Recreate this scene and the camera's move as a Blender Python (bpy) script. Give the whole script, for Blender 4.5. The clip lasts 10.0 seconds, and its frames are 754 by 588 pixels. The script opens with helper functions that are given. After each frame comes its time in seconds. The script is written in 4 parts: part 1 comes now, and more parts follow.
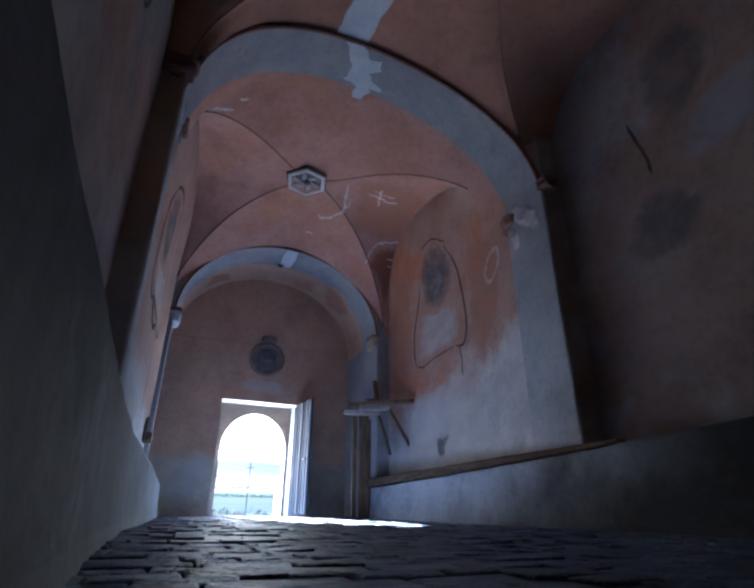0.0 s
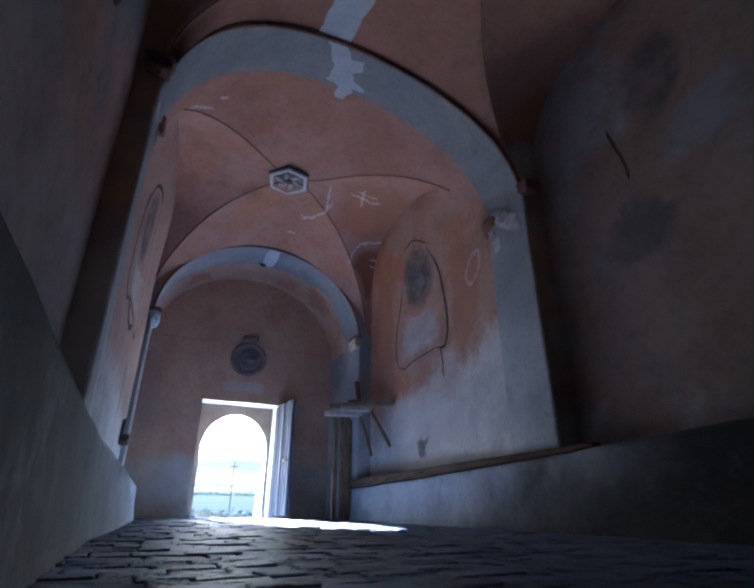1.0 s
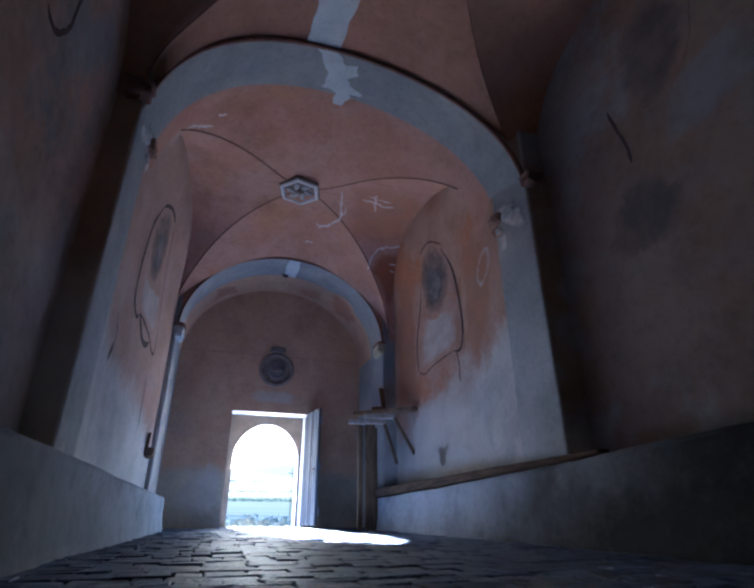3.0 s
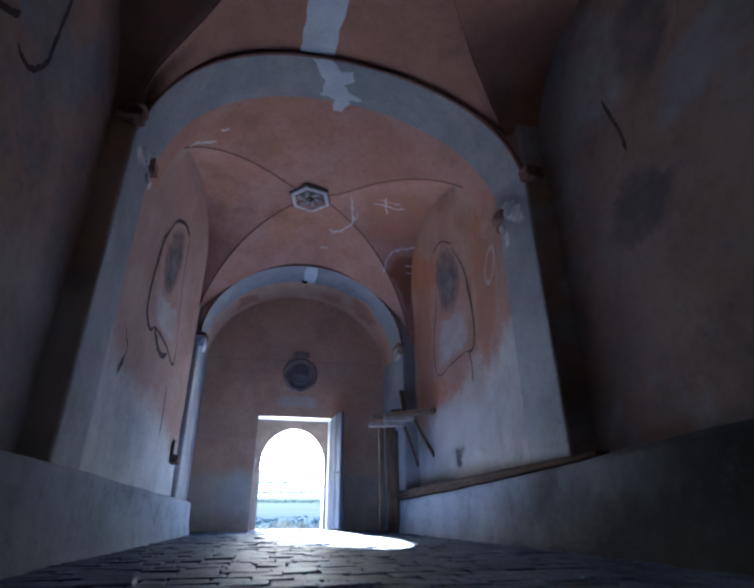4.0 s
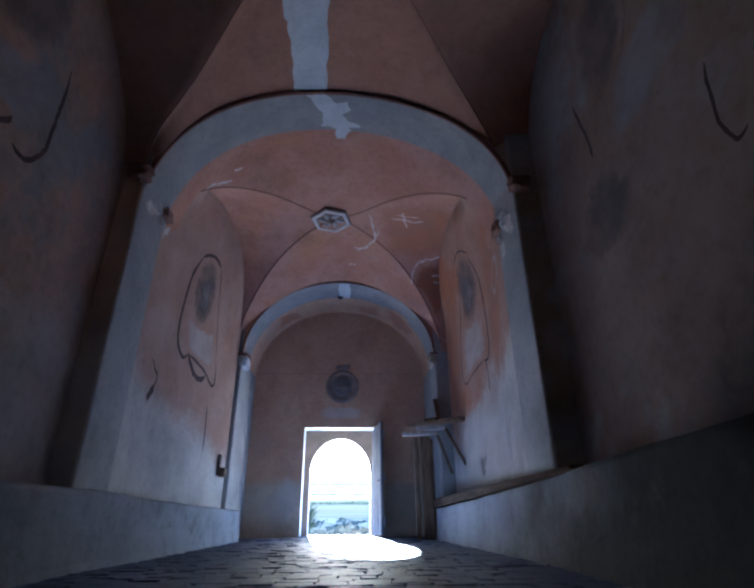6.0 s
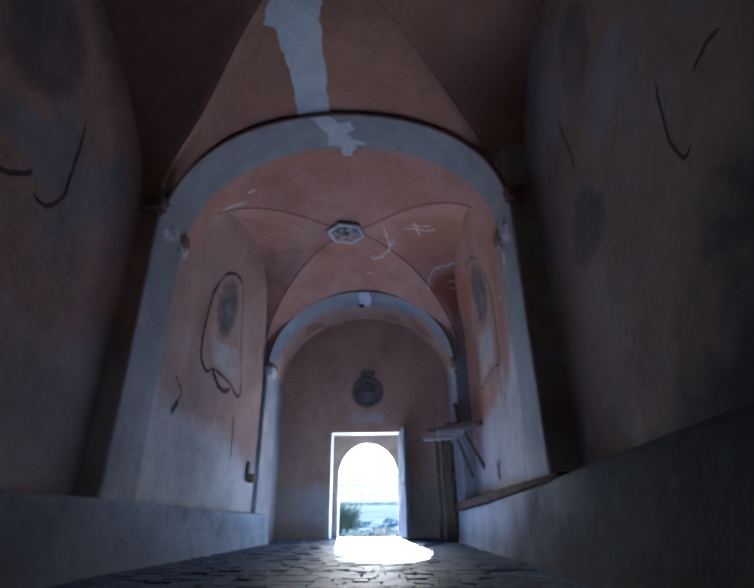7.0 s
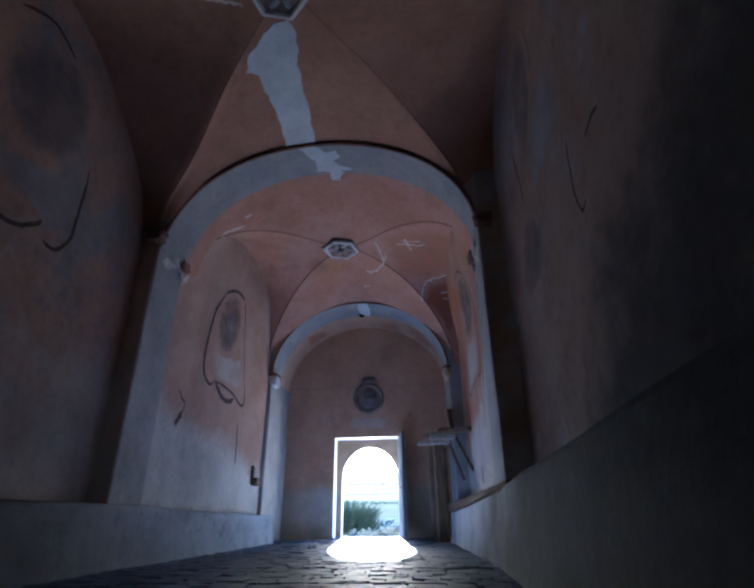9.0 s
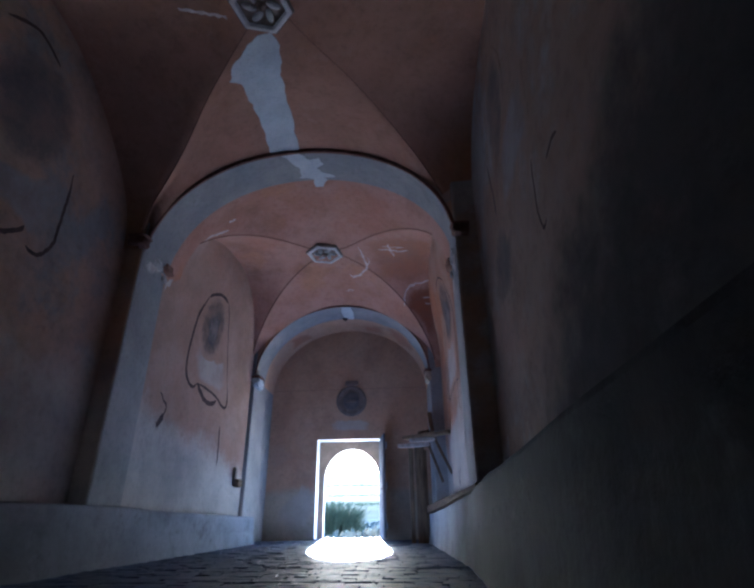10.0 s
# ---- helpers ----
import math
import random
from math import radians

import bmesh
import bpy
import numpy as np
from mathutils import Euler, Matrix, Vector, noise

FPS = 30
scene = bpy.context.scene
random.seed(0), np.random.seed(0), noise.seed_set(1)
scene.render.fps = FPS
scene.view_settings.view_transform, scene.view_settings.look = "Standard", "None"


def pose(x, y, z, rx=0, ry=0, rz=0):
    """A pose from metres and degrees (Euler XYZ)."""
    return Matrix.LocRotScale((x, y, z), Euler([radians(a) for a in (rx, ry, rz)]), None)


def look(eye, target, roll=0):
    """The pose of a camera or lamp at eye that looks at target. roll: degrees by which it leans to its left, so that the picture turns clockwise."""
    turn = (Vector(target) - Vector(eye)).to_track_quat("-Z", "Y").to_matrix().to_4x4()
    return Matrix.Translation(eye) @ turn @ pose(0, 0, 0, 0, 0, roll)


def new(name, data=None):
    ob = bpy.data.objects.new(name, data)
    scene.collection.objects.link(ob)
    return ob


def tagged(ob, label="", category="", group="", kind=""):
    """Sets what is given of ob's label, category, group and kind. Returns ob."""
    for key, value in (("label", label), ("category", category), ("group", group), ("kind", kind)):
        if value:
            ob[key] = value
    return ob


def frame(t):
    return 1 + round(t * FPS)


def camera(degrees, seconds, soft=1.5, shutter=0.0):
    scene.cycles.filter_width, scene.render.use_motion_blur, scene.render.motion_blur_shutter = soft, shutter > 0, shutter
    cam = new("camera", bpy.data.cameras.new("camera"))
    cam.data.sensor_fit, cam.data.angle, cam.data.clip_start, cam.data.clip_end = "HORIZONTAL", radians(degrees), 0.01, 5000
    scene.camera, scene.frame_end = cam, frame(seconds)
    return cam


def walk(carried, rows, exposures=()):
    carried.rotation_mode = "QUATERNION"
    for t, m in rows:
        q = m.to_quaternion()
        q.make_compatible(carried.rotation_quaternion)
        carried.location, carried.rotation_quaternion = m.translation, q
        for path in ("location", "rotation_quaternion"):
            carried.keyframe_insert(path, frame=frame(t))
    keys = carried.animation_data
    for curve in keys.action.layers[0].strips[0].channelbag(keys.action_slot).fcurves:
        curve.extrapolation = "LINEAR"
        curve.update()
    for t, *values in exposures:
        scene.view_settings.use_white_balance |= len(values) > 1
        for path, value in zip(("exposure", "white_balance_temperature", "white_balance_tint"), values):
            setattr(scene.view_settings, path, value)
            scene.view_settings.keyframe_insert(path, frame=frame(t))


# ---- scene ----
cam = camera(74.6, 10.0, soft=2.7)
PATH = [
    (0, (-2.055, 0.234, -0.069), (-1.326, 1.898, 0.767), 0.3),
    (0.5, (-2.038, 0.224, -0.042), (-1.29, 1.882, 0.79), 0.2),
    (1, (-1.974, 0.2, -0.007), (-1.195, 1.845, 0.822), 0.0),
    (1.5, (-1.871, 0.181, 0.022), (-1.114, 1.836, 0.851), -0.1),
    (2, (-1.699, 0.143, 0.026), (-0.994, 1.818, 0.862), -0.1),
    (2.5, (-1.515, 0.1, 0.048), (-0.867, 1.795, 0.889), -0.1),
    (4, (-0.798, -0.125, 0.108), (-0.381, 1.639, 0.954), -0.5),
    (4.5, (-0.549, -0.246, 0.132), (-0.213, 1.535, 0.978), -0.5),
    (5, (-0.307, -0.374, 0.158), (-0.05, 1.419, 1.006), -0.7),
    (5.5, (-0.079, -0.496, 0.181), (0.11, 1.305, 1.031), -0.6),
    (7, (0.653, -0.955, 0.248), (0.6, 0.853, 1.101), -0.6),
    (7.5, (0.86, -1.113, 0.26), (0.748, 0.693, 1.113), -0.7),
    (8, (1.034, -1.27, 0.251), (0.892, 0.533, 1.106), -0.6),
    (8.5, (1.154, -1.417, 0.27), (1.011, 0.387, 1.121), -0.6),
    (9, (1.269, -1.548, 0.275), (1.129, 0.257, 1.125), -0.6),
    (9.5, (1.363, -1.634, 0.284), (1.243, 0.172, 1.136), -0.5),
    (10, (1.417, -1.725, 0.272), (1.322, 0.081, 1.125), -0.6),
]
walk(cam, [(t, look(eye, target, roll)) for t, eye, target, roll in PATH],
     exposures=[(0.0, 5.24, 4870, 9.5), (10.0, 5.24, 4870, 9.5)])

# ---- world, sun, exposure ----
SUN_DIR = Vector((0.096, -1.0, -0.348)).normalized()      # the way the sunlight travels, in through the door
world = bpy.data.worlds.new("sky")
scene.world = world
world.use_nodes = True
wn = world.node_tree.nodes
sky = wn.new("ShaderNodeTexSky")
sky.sky_type, sky.sun_disc = "NISHITA", False
sky.sun_elevation, sky.sun_rotation = math.asin(-SUN_DIR.z), math.atan2(-SUN_DIR.x, -SUN_DIR.y)
world.node_tree.links.new(sky.outputs[0], wn["Background"].inputs[0])
wn["Background"].inputs[1].default_value = 0.05
sun = new("sun", bpy.data.lights.new("sun", "SUN"))
sun.data.energy, sun.data.angle, sun.data.color = 5.0, radians(0.6), (1.0, 0.96, 0.90)
sun.matrix_world = look(-SUN_DIR * 40, (0, 0, 0))


# ---- materials ----
def mat(name, base, alt=None, scale=3.0, rough=0.9, bump=0.3, bump_scale=40.0, stain=None, stain_scale=0.8, stain_at=0.55,
        low=None, low_z=1.0, low_wide=0.3, low_noise=0.6, tilt_y=0.0, metal=0.0, vary=0.0, stretch=(1, 1, 1), spec=0.3, soot=0.0, flecks=0.6, paint=None):
    """Mottled surface: base and alt mixed by fine noise, stains by coarse noise, and another coat or a painted light or
    shade tone below a ragged height.
    """
    m = bpy.data.materials.new(name)
    m.use_nodes = True
    nt = m.node_tree
    n, link = nt.nodes, nt.links.new
    bsdf = n["Principled BSDF"]
    bsdf.inputs["Roughness"].default_value, bsdf.inputs["Metallic"].default_value = rough, metal
    bsdf.inputs["Specular IOR Level"].default_value = spec
    tc = n.new("ShaderNodeTexCoord")
    mp = n.new("ShaderNodeMapping")
    mp.inputs["Scale"].default_value = stretch
    link(tc.outputs["Object"], mp.inputs[0])

    def noise_at(sc, detail=6.0, rgh=0.6):
        t = n.new("ShaderNodeTexNoise")
        t.inputs["Scale"].default_value, t.inputs["Detail"].default_value, t.inputs["Roughness"].default_value = sc, detail, rgh
        link(mp.outputs[0], t.inputs["Vector"])
        return t.outputs["Fac"]

    def ramp(src, a, b):
        r = n.new("ShaderNodeMapRange")
        r.interpolation_type = "SMOOTHSTEP"
        r.inputs["From Min"].default_value, r.inputs["From Max"].default_value = a, b
        link(src, r.inputs["Value"])
        return r.outputs[0]

    def mix(fac, a, b):
        x = n.new("ShaderNodeMix")
        x.data_type = "RGBA"
        link(fac, x.inputs["Factor"])
        for v, s in ((a, x.inputs["A"]), (b, x.inputs["B"])):
            if isinstance(v, tuple):
                s.default_value = (*v, 1)
            else:
                link(v, s)
        return x.outputs["Result"]

    def darken(fac, a, by):
        x = mix(fac, a, (by, by, by)).node
        x.blend_type = "MULTIPLY"
        return x.outputs["Result"]

    def maths(op, a, b):
        x = n.new("ShaderNodeMath")
        x.operation = op
        for v, s in ((a, x.inputs[0]), (b, x.inputs[1])):
            if isinstance(v, (int, float)):
                s.default_value = v
            else:
                link(v, s)
        return x.outputs[0]

    alt = alt or tuple(c * 0.7 for c in base)
    col = mix(ramp(noise_at(scale), 0.35, 0.68), base, alt)
    if stain:
        col = mix(ramp(noise_at(stain_scale, 8.0, 0.65), stain_at, stain_at + 0.13), col, stain)
        col = mix(maths("MULTIPLY", ramp(noise_at(stain_scale * 3.1, 9.0, 0.7), 0.48, 0.66), 0.5), col, tuple(0.5 * a + 0.32 * b for a, b in zip(stain, alt)))
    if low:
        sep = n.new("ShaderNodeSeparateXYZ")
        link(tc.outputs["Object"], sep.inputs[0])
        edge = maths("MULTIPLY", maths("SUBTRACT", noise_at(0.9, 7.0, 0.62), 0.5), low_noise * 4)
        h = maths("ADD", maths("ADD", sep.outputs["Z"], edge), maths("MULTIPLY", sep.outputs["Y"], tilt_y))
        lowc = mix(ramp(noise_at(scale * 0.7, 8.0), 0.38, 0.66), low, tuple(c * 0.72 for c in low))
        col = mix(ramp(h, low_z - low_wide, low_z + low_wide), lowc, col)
    if soot:
        col = darken(maths("MULTIPLY", ramp(noise_at(0.42, 9.0, 0.72), 0.50, 0.70), soot), col, 0.42)
        col = mix(maths("MULTIPLY", ramp(noise_at(1.9, 8.0, 0.66), 0.54, 0.76), soot * flecks), col, tuple(min(0.7, 0.16 + c * 0.9) for c in base))
    fine = noise_at(scale * 9, 4.0)
    col = darken(maths("MULTIPLY", ramp(fine, 0.45, 0.75), 0.35), col, 0.55)
    if paint:                       # faded paint that thins out raggedly towards its edge
        tone, tone_alt, p_scale, strength = paint
        at = n.new("ShaderNodeAttribute")
        at.attribute_name = "fade"
        worn = maths("ADD", at.outputs["Fac"], maths("MULTIPLY", maths("SUBTRACT", noise_at(p_scale * 2.2, 8.0, 0.7), 0.5), 0.9))
        coatc = mix(ramp(noise_at(p_scale, 8.0, 0.68), 0.38, 0.64), tone, tone_alt)
        col = mix(maths("MULTIPLY", ramp(worn, 0.15, 0.75), strength), col, coatc)
    if vary:
        info = n.new("ShaderNodeObjectInfo")
        hsv = n.new("ShaderNodeHueSaturation")
        link(maths("ADD", maths("MULTIPLY", info.outputs["Random"], vary), 1 - vary / 2), hsv.inputs["Value"])
        link(col, hsv.inputs["Color"])
        col = hsv.outputs[0]
    link(col, bsdf.inputs["Base Color"])
    if bump:
        b1 = n.new("ShaderNodeBump")
        b1.inputs["Strength"].default_value, b1.inputs["Distance"].default_value = bump, 0.01
        link(noise_at(bump_scale, 5.0), b1.inputs["Height"])
        b2 = n.new("ShaderNodeBump")
        b2.inputs["Strength"].default_value, b2.inputs["Distance"].default_value = bump, 0.05
        link(noise_at(bump_scale * 0.08, 3.0), b2.inputs["Height"])
        link(b1.outputs[0], b2.inputs["Normal"])
        link(b2.outputs[0], bsdf.inputs["Normal"])
    return m


PINK, ORANGE, GREY, PALE = (0.50, 0.285, 0.213), (0.47, 0.205, 0.105), (0.345, 0.335, 0.32), (0.62, 0.63, 0.62)
WALLS = {
    "vault": lambda paint=None, name="": mat(name or "pink_vault_plaster", PINK, (0.45, 0.225, 0.15), 1.3, stain=(0.49, 0.25, 0.145), stain_scale=0.55, stain_at=0.52, soot=0.5, paint=paint),
    "vault_near": lambda paint=None, name="": mat(name or "brown_pink_vault_plaster", (0.41, 0.22, 0.15), (0.34, 0.18, 0.12), 1.2, stain=(0.42, 0.205, 0.12), stain_scale=0.6, soot=0.5, paint=paint),
    "wall_mid_west": lambda paint=None, name="": mat(name or "dusty_pink_wall_plaster_over_grey", (0.49, 0.34, 0.265), (0.45, 0.285, 0.205), 1.6, stain=(0.44, 0.30, 0.225), stain_scale=0.5, stain_at=0.52, low=(0.66, 0.615, 0.55), low_z=2.5, low_wide=0.28, low_noise=0.35, tilt_y=0.12, soot=0.35, paint=paint),
    "wall_mid": lambda paint=None, name="": mat(name or "pink_wall_plaster_over_grey", (0.48, 0.31, 0.225), (0.44, 0.25, 0.165), 1.6, stain=ORANGE, stain_scale=0.5, stain_at=0.52, low=(0.62, 0.565, 0.50), low_z=3.35, low_wide=0.35, low_noise=0.6, tilt_y=0.17, soot=0.35, paint=paint),
    "wall_near": lambda paint=None, name="": mat(name or "stained_grey_wall_plaster", (0.50, 0.33, 0.245), (0.44, 0.275, 0.19), 1.1, stain=(0.30, 0.28, 0.27), stain_scale=0.6, stain_at=0.5, low=(0.56, 0.49, 0.425), low_z=1.7, low_wide=0.8, low_noise=0.9, soot=0.5, paint=paint),
    # low near zone: stain colour deepened so that it holds the shade too
    "wall_damp": lambda paint=None, name="": mat(name or "stained_shaded_wall_plaster", (0.37, 0.275, 0.22), (0.33, 0.225, 0.17), 0.9, stain=(0.38, 0.36, 0.345), stain_scale=0.6, stain_at=0.45, low=(0.085, 0.075, 0.068), low_z=2.5, low_wide=0.7, low_noise=0.8, tilt_y=0.64, soot=0.6, flecks=0.15, spec=0.2, paint=paint),
    "wall_end": lambda paint=None, name="": mat(name or "brown_pink_end_wall_plaster", (0.64, 0.405, 0.26), (0.57, 0.335, 0.205), 1.4, stain=(0.56, 0.37, 0.25), stain_scale=0.7, low=(0.60, 0.50, 0.36), low_z=1.12, low_wide=0.14, low_noise=0.12, soot=0.4, paint=paint),
    "grey": lambda paint=None, name="": mat(name or "grey_arch_plaster", GREY, (0.27, 0.275, 0.275), 1.5, stain=(0.38, 0.37, 0.35), stain_scale=0.9, soot=0.5, paint=paint),
}
# lighter lower half: light growing downwards, put into the colour by low
WALLS["pilaster"] = lambda paint=None, name="": mat(name or "grey_pilaster_plaster_lit_low", (0.36, 0.355, 0.34), (0.29, 0.29, 0.285), 1.5, stain=(0.42, 0.40, 0.37), stain_scale=0.9, low=(0.50, 0.485, 0.45), low_z=2.4, low_wide=1.1, low_noise=0.5, soot=0.5, paint=paint)
WALLS["sooty"] = lambda paint=None, name="": mat(name, (0.11, 0.10, 0.105), (0.24, 0.175, 0.15), 3.5, paint=paint)
M_VAULT = WALLS["vault"]()
M_VAULT_NEAR = WALLS["vault_near"]()
M_WALL_MID = WALLS["wall_mid"]()
M_WALL_MID_WEST = WALLS["wall_mid_west"]()
M_PILASTER = WALLS["pilaster"]()
M_WALL_NEAR = WALLS["wall_near"]()
M_WALL_STAIN_SHADE = WALLS["wall_damp"]()
M_WALL_END = WALLS["wall_end"]()
M_GREY = WALLS["grey"]()
PAINTS = {                         # tone, second tone, scale, strength
    "soot": ((0.12, 0.10, 0.095), (0.25, 0.175, 0.14), 3.5, 0.9),
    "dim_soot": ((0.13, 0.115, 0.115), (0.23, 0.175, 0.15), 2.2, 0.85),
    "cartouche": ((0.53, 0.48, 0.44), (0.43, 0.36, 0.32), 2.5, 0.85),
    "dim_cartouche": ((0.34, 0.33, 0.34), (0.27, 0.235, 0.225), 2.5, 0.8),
    "pale": ((0.58, 0.51, 0.43), (0.48, 0.41, 0.34), 2.2, 0.75),
    "orange": ((0.44, 0.19, 0.10), (0.36, 0.18, 0.115), 2.4, 0.75),
    "rust": ((0.33, 0.115, 0.055), (0.28, 0.12, 0.07), 3.0, 0.95),
    "white": ((0.68, 0.65, 0.62), (0.50, 0.44, 0.40), 5.0, 0.95),
    "brown": ((0.18, 0.09, 0.065), (0.28, 0.15, 0.11), 4.0, 0.9),
    "soot_faded": ((0.27, 0.24, 0.23), (0.13, 0.115, 0.115), 5.0, 0.75),
}
PAINTED = {}


def painted(wall, paint):
    """The wall's own plaster with a faded coat of paint on it."""
    if (wall, paint) not in PAINTED:
        PAINTED[wall, paint] = WALLS[wall](PAINTS[paint], paint + "_paint_on_" + wall)
    return PAINTED[wall, paint]


M_PALE = mat("pale_repair_plaster", (0.60, 0.62, 0.63), (0.50, 0.53, 0.55), 3.0)
M_LIT_REVEAL = mat("lit_white_reveal", (0.84, 0.84, 0.84), (0.76, 0.76, 0.76), 4.0)
M_HEAD = mat("dull_brown_door_head_plaster", (0.30, 0.225, 0.165), (0.22, 0.165, 0.12), 3.0)
M_WHITE = mat("bare_white_lime", (0.72, 0.70, 0.68), (0.58, 0.55, 0.52), 6.0)
# near end darker: the fall-off of light is put into low
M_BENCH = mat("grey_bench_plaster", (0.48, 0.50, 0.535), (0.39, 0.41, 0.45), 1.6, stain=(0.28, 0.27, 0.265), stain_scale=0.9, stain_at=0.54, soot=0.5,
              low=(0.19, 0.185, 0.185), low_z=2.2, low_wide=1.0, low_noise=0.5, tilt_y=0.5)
# low paints the shade of the near half, almost black
M_BENCH_SHADED = mat("shaded_bench_plaster", (0.43, 0.44, 0.465), (0.35, 0.36, 0.385), 1.4, spec=0.18, stain=(0.20, 0.195, 0.19), stain_scale=0.5, stain_at=0.52, soot=0.75, bump=0.7, bump_scale=22, flecks=0.12,
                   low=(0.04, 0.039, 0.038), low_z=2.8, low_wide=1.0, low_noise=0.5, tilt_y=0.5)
M_STONE = mat("worn_paving_stone", (0.08, 0.115, 0.21), (0.046, 0.068, 0.13), 7.0, rough=0.58, bump=0.9, bump_scale=34, vary=0.7, spec=0.28)
# pale ground at the door, added to bounce sunlight up to the vault
M_BOUNCE_GROUND = mat("pale_bounce_ground", (0.66, 0.63, 0.57), (0.58, 0.55, 0.49), 0.8, bump=0)
M_JOINT = mat("dark_paving_joint", (0.075, 0.08, 0.10), (0.045, 0.05, 0.065), 8.0, bump=0.6)
M_WOOD = mat("old_brown_timber", (0.27, 0.175, 0.095), (0.12, 0.078, 0.046), 4.0, stretch=(6, 6, 0.7), rough=0.75)
M_WOOD_LONG = mat("old_brown_beam", (0.15, 0.098, 0.062), (0.065, 0.043, 0.028), 4.0, stretch=(6, 0.6, 6), rough=0.95, spec=0.1)
# pale wood, raised further so that the rails carry their edge highlights
M_WOOD_PALE = mat("pale_highlit_timber", (0.60, 0.50, 0.42), (0.40, 0.31, 0.24), 5.0, stretch=(2, 2, 2), rough=0.8)
M_LEAF_WOOD = mat("grey_weathered_door_boards", (0.46, 0.45, 0.44), (0.28, 0.275, 0.275), 5.0, stretch=(8, 8, 0.6), rough=0.7)
M_LEAF_DARK = mat("groove_shade_door_boards", (0.16, 0.165, 0.18), (0.07, 0.075, 0.085), 5.0, stretch=(8, 8, 0.6), rough=0.7)
M_LINE = mat("dark_painted_line", (0.07, 0.05, 0.05), (0.12, 0.08, 0.07), 6.0, bump=0)
M_GROIN = mat("brown_groin_line", (0.22, 0.11, 0.08), (0.16, 0.08, 0.06), 6.0, bump=0)
M_CARVED = mat("worn_carved_grey", (0.50, 0.49, 0.48), (0.34, 0.32, 0.31), 6.0)
M_DARK_STONE = mat("dark_carved_stone", (0.19, 0.15, 0.125), (0.28, 0.215, 0.175), 7.0, bump=0.6)
M_SCAR = mat("brown_crumbling_mortar", (0.22, 0.12, 0.085), (0.33, 0.19, 0.14), 8.0, bump=0.7)
M_IRON = mat("rusty_iron", (0.10, 0.06, 0.045), (0.05, 0.04, 0.04), 9.0, rough=0.7, metal=0.4)
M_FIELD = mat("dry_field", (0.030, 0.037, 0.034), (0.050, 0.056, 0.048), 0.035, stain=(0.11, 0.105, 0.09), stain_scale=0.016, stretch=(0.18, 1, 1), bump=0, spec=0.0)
M_BUSH = mat("bush_leaf", (0.035, 0.05, 0.035), (0.06, 0.075, 0.045), 8.0, bump=0, rough=0.7)
M_FAR = mat("pale_far_fields", (0.13, 0.127, 0.118), (0.19, 0.18, 0.165), 0.012, stain=(0.10, 0.11, 0.105), stain_scale=0.02, stretch=(0.15, 1, 1), bump=0, spec=0.0)
M_SCRUB = mat("weedy_scrub", (0.020, 0.028, 0.032), (0.065, 0.075, 0.08), 0.3, stain=(0.012, 0.017, 0.018), stain_scale=0.13, stretch=(0.6, 1, 1), bump=0, spec=0.0)
M_HEDGE = mat("hedge_leaf", (0.10, 0.13, 0.09), (0.15, 0.17, 0.11), 0.3, bump=0, rough=0.8, spec=0.0)
M_WEED = mat("grey_green_weed", (0.035, 0.055, 0.065), (0.085, 0.105, 0.105), 0.8, bump=0, rough=0.8, spec=0.0)
M_TWIG = mat("bush_twig", (0.12, 0.09, 0.06), None, 8.0, bump=0)


# ---- helpers for meshes ----
def part(name, bm, material, parent=None, label="", smooth=False):
    me = bpy.data.meshes.new(name)
    bm.normal_update()
    bm.to_mesh(me)
    bm.free()
    for m in (material if isinstance(material, (list, tuple)) else (material,)):
        me.materials.append(m)
    if smooth:
        for p in me.polygons:
            p.use_smooth = True
    ob = new(name, me)
    if parent:
        ob.parent = parent
    if label:
        ob["label"] = label
    return ob


def grid_mesh(rows, bm=None, material_of=None, flip=False):
    """Quads over rows of points; rows all have the same length."""
    bm = bm or bmesh.new()
    vs = [[bm.verts.new(p) for p in row] for row in rows]
    for i in range(len(vs) - 1):
        for j in range(len(vs[0]) - 1):
            q = [vs[i][j], vs[i][j + 1], vs[i + 1][j + 1], vs[i + 1][j]]
            f = bm.faces.new(q[::-1] if flip else q)
            if material_of:
                f.material_index = material_of(f)
    return bm


def prism(outline, z0, z1, bm=None):
    """A closed upright block over a plan outline; z0 and z1 may be functions of (x, y)."""
    bm = bm or bmesh.new()
    lo = [bm.verts.new((x, y, z0(x, y) if callable(z0) else z0)) for x, y in outline]
    hi = [bm.verts.new((x, y, z1(x, y) if callable(z1) else z1)) for x, y in outline]
    k = len(outline)
    bm.faces.new(lo[::-1])
    bm.faces.new(hi)
    for i in range(k):
        bm.faces.new((lo[i], lo[(i + 1) % k], hi[(i + 1) % k], hi[i]))
    bmesh.ops.recalc_face_normals(bm, faces=bm.faces)
    return bm


def box(size, at=(0, 0, 0), turn=None, bevel=0.01, bm=None, rough=0.0):
    bm = bm or bmesh.new()
    m = Matrix.Translation(at) @ (turn or Matrix()) @ Matrix.Diagonal((*size, 1))
    made = bmesh.ops.create_cube(bm, size=1, matrix=m)["verts"]
    if rough:
        for v in made:
            v.co += Vector([random.uniform(-rough, rough) for _ in range(3)])
    if bevel:
        edges = list({e for v in made for e in v.link_edges})
        bmesh.ops.bevel(bm, geom=edges, offset=bevel, segments=2, affect="EDGES", profile=0.6)
    return bm


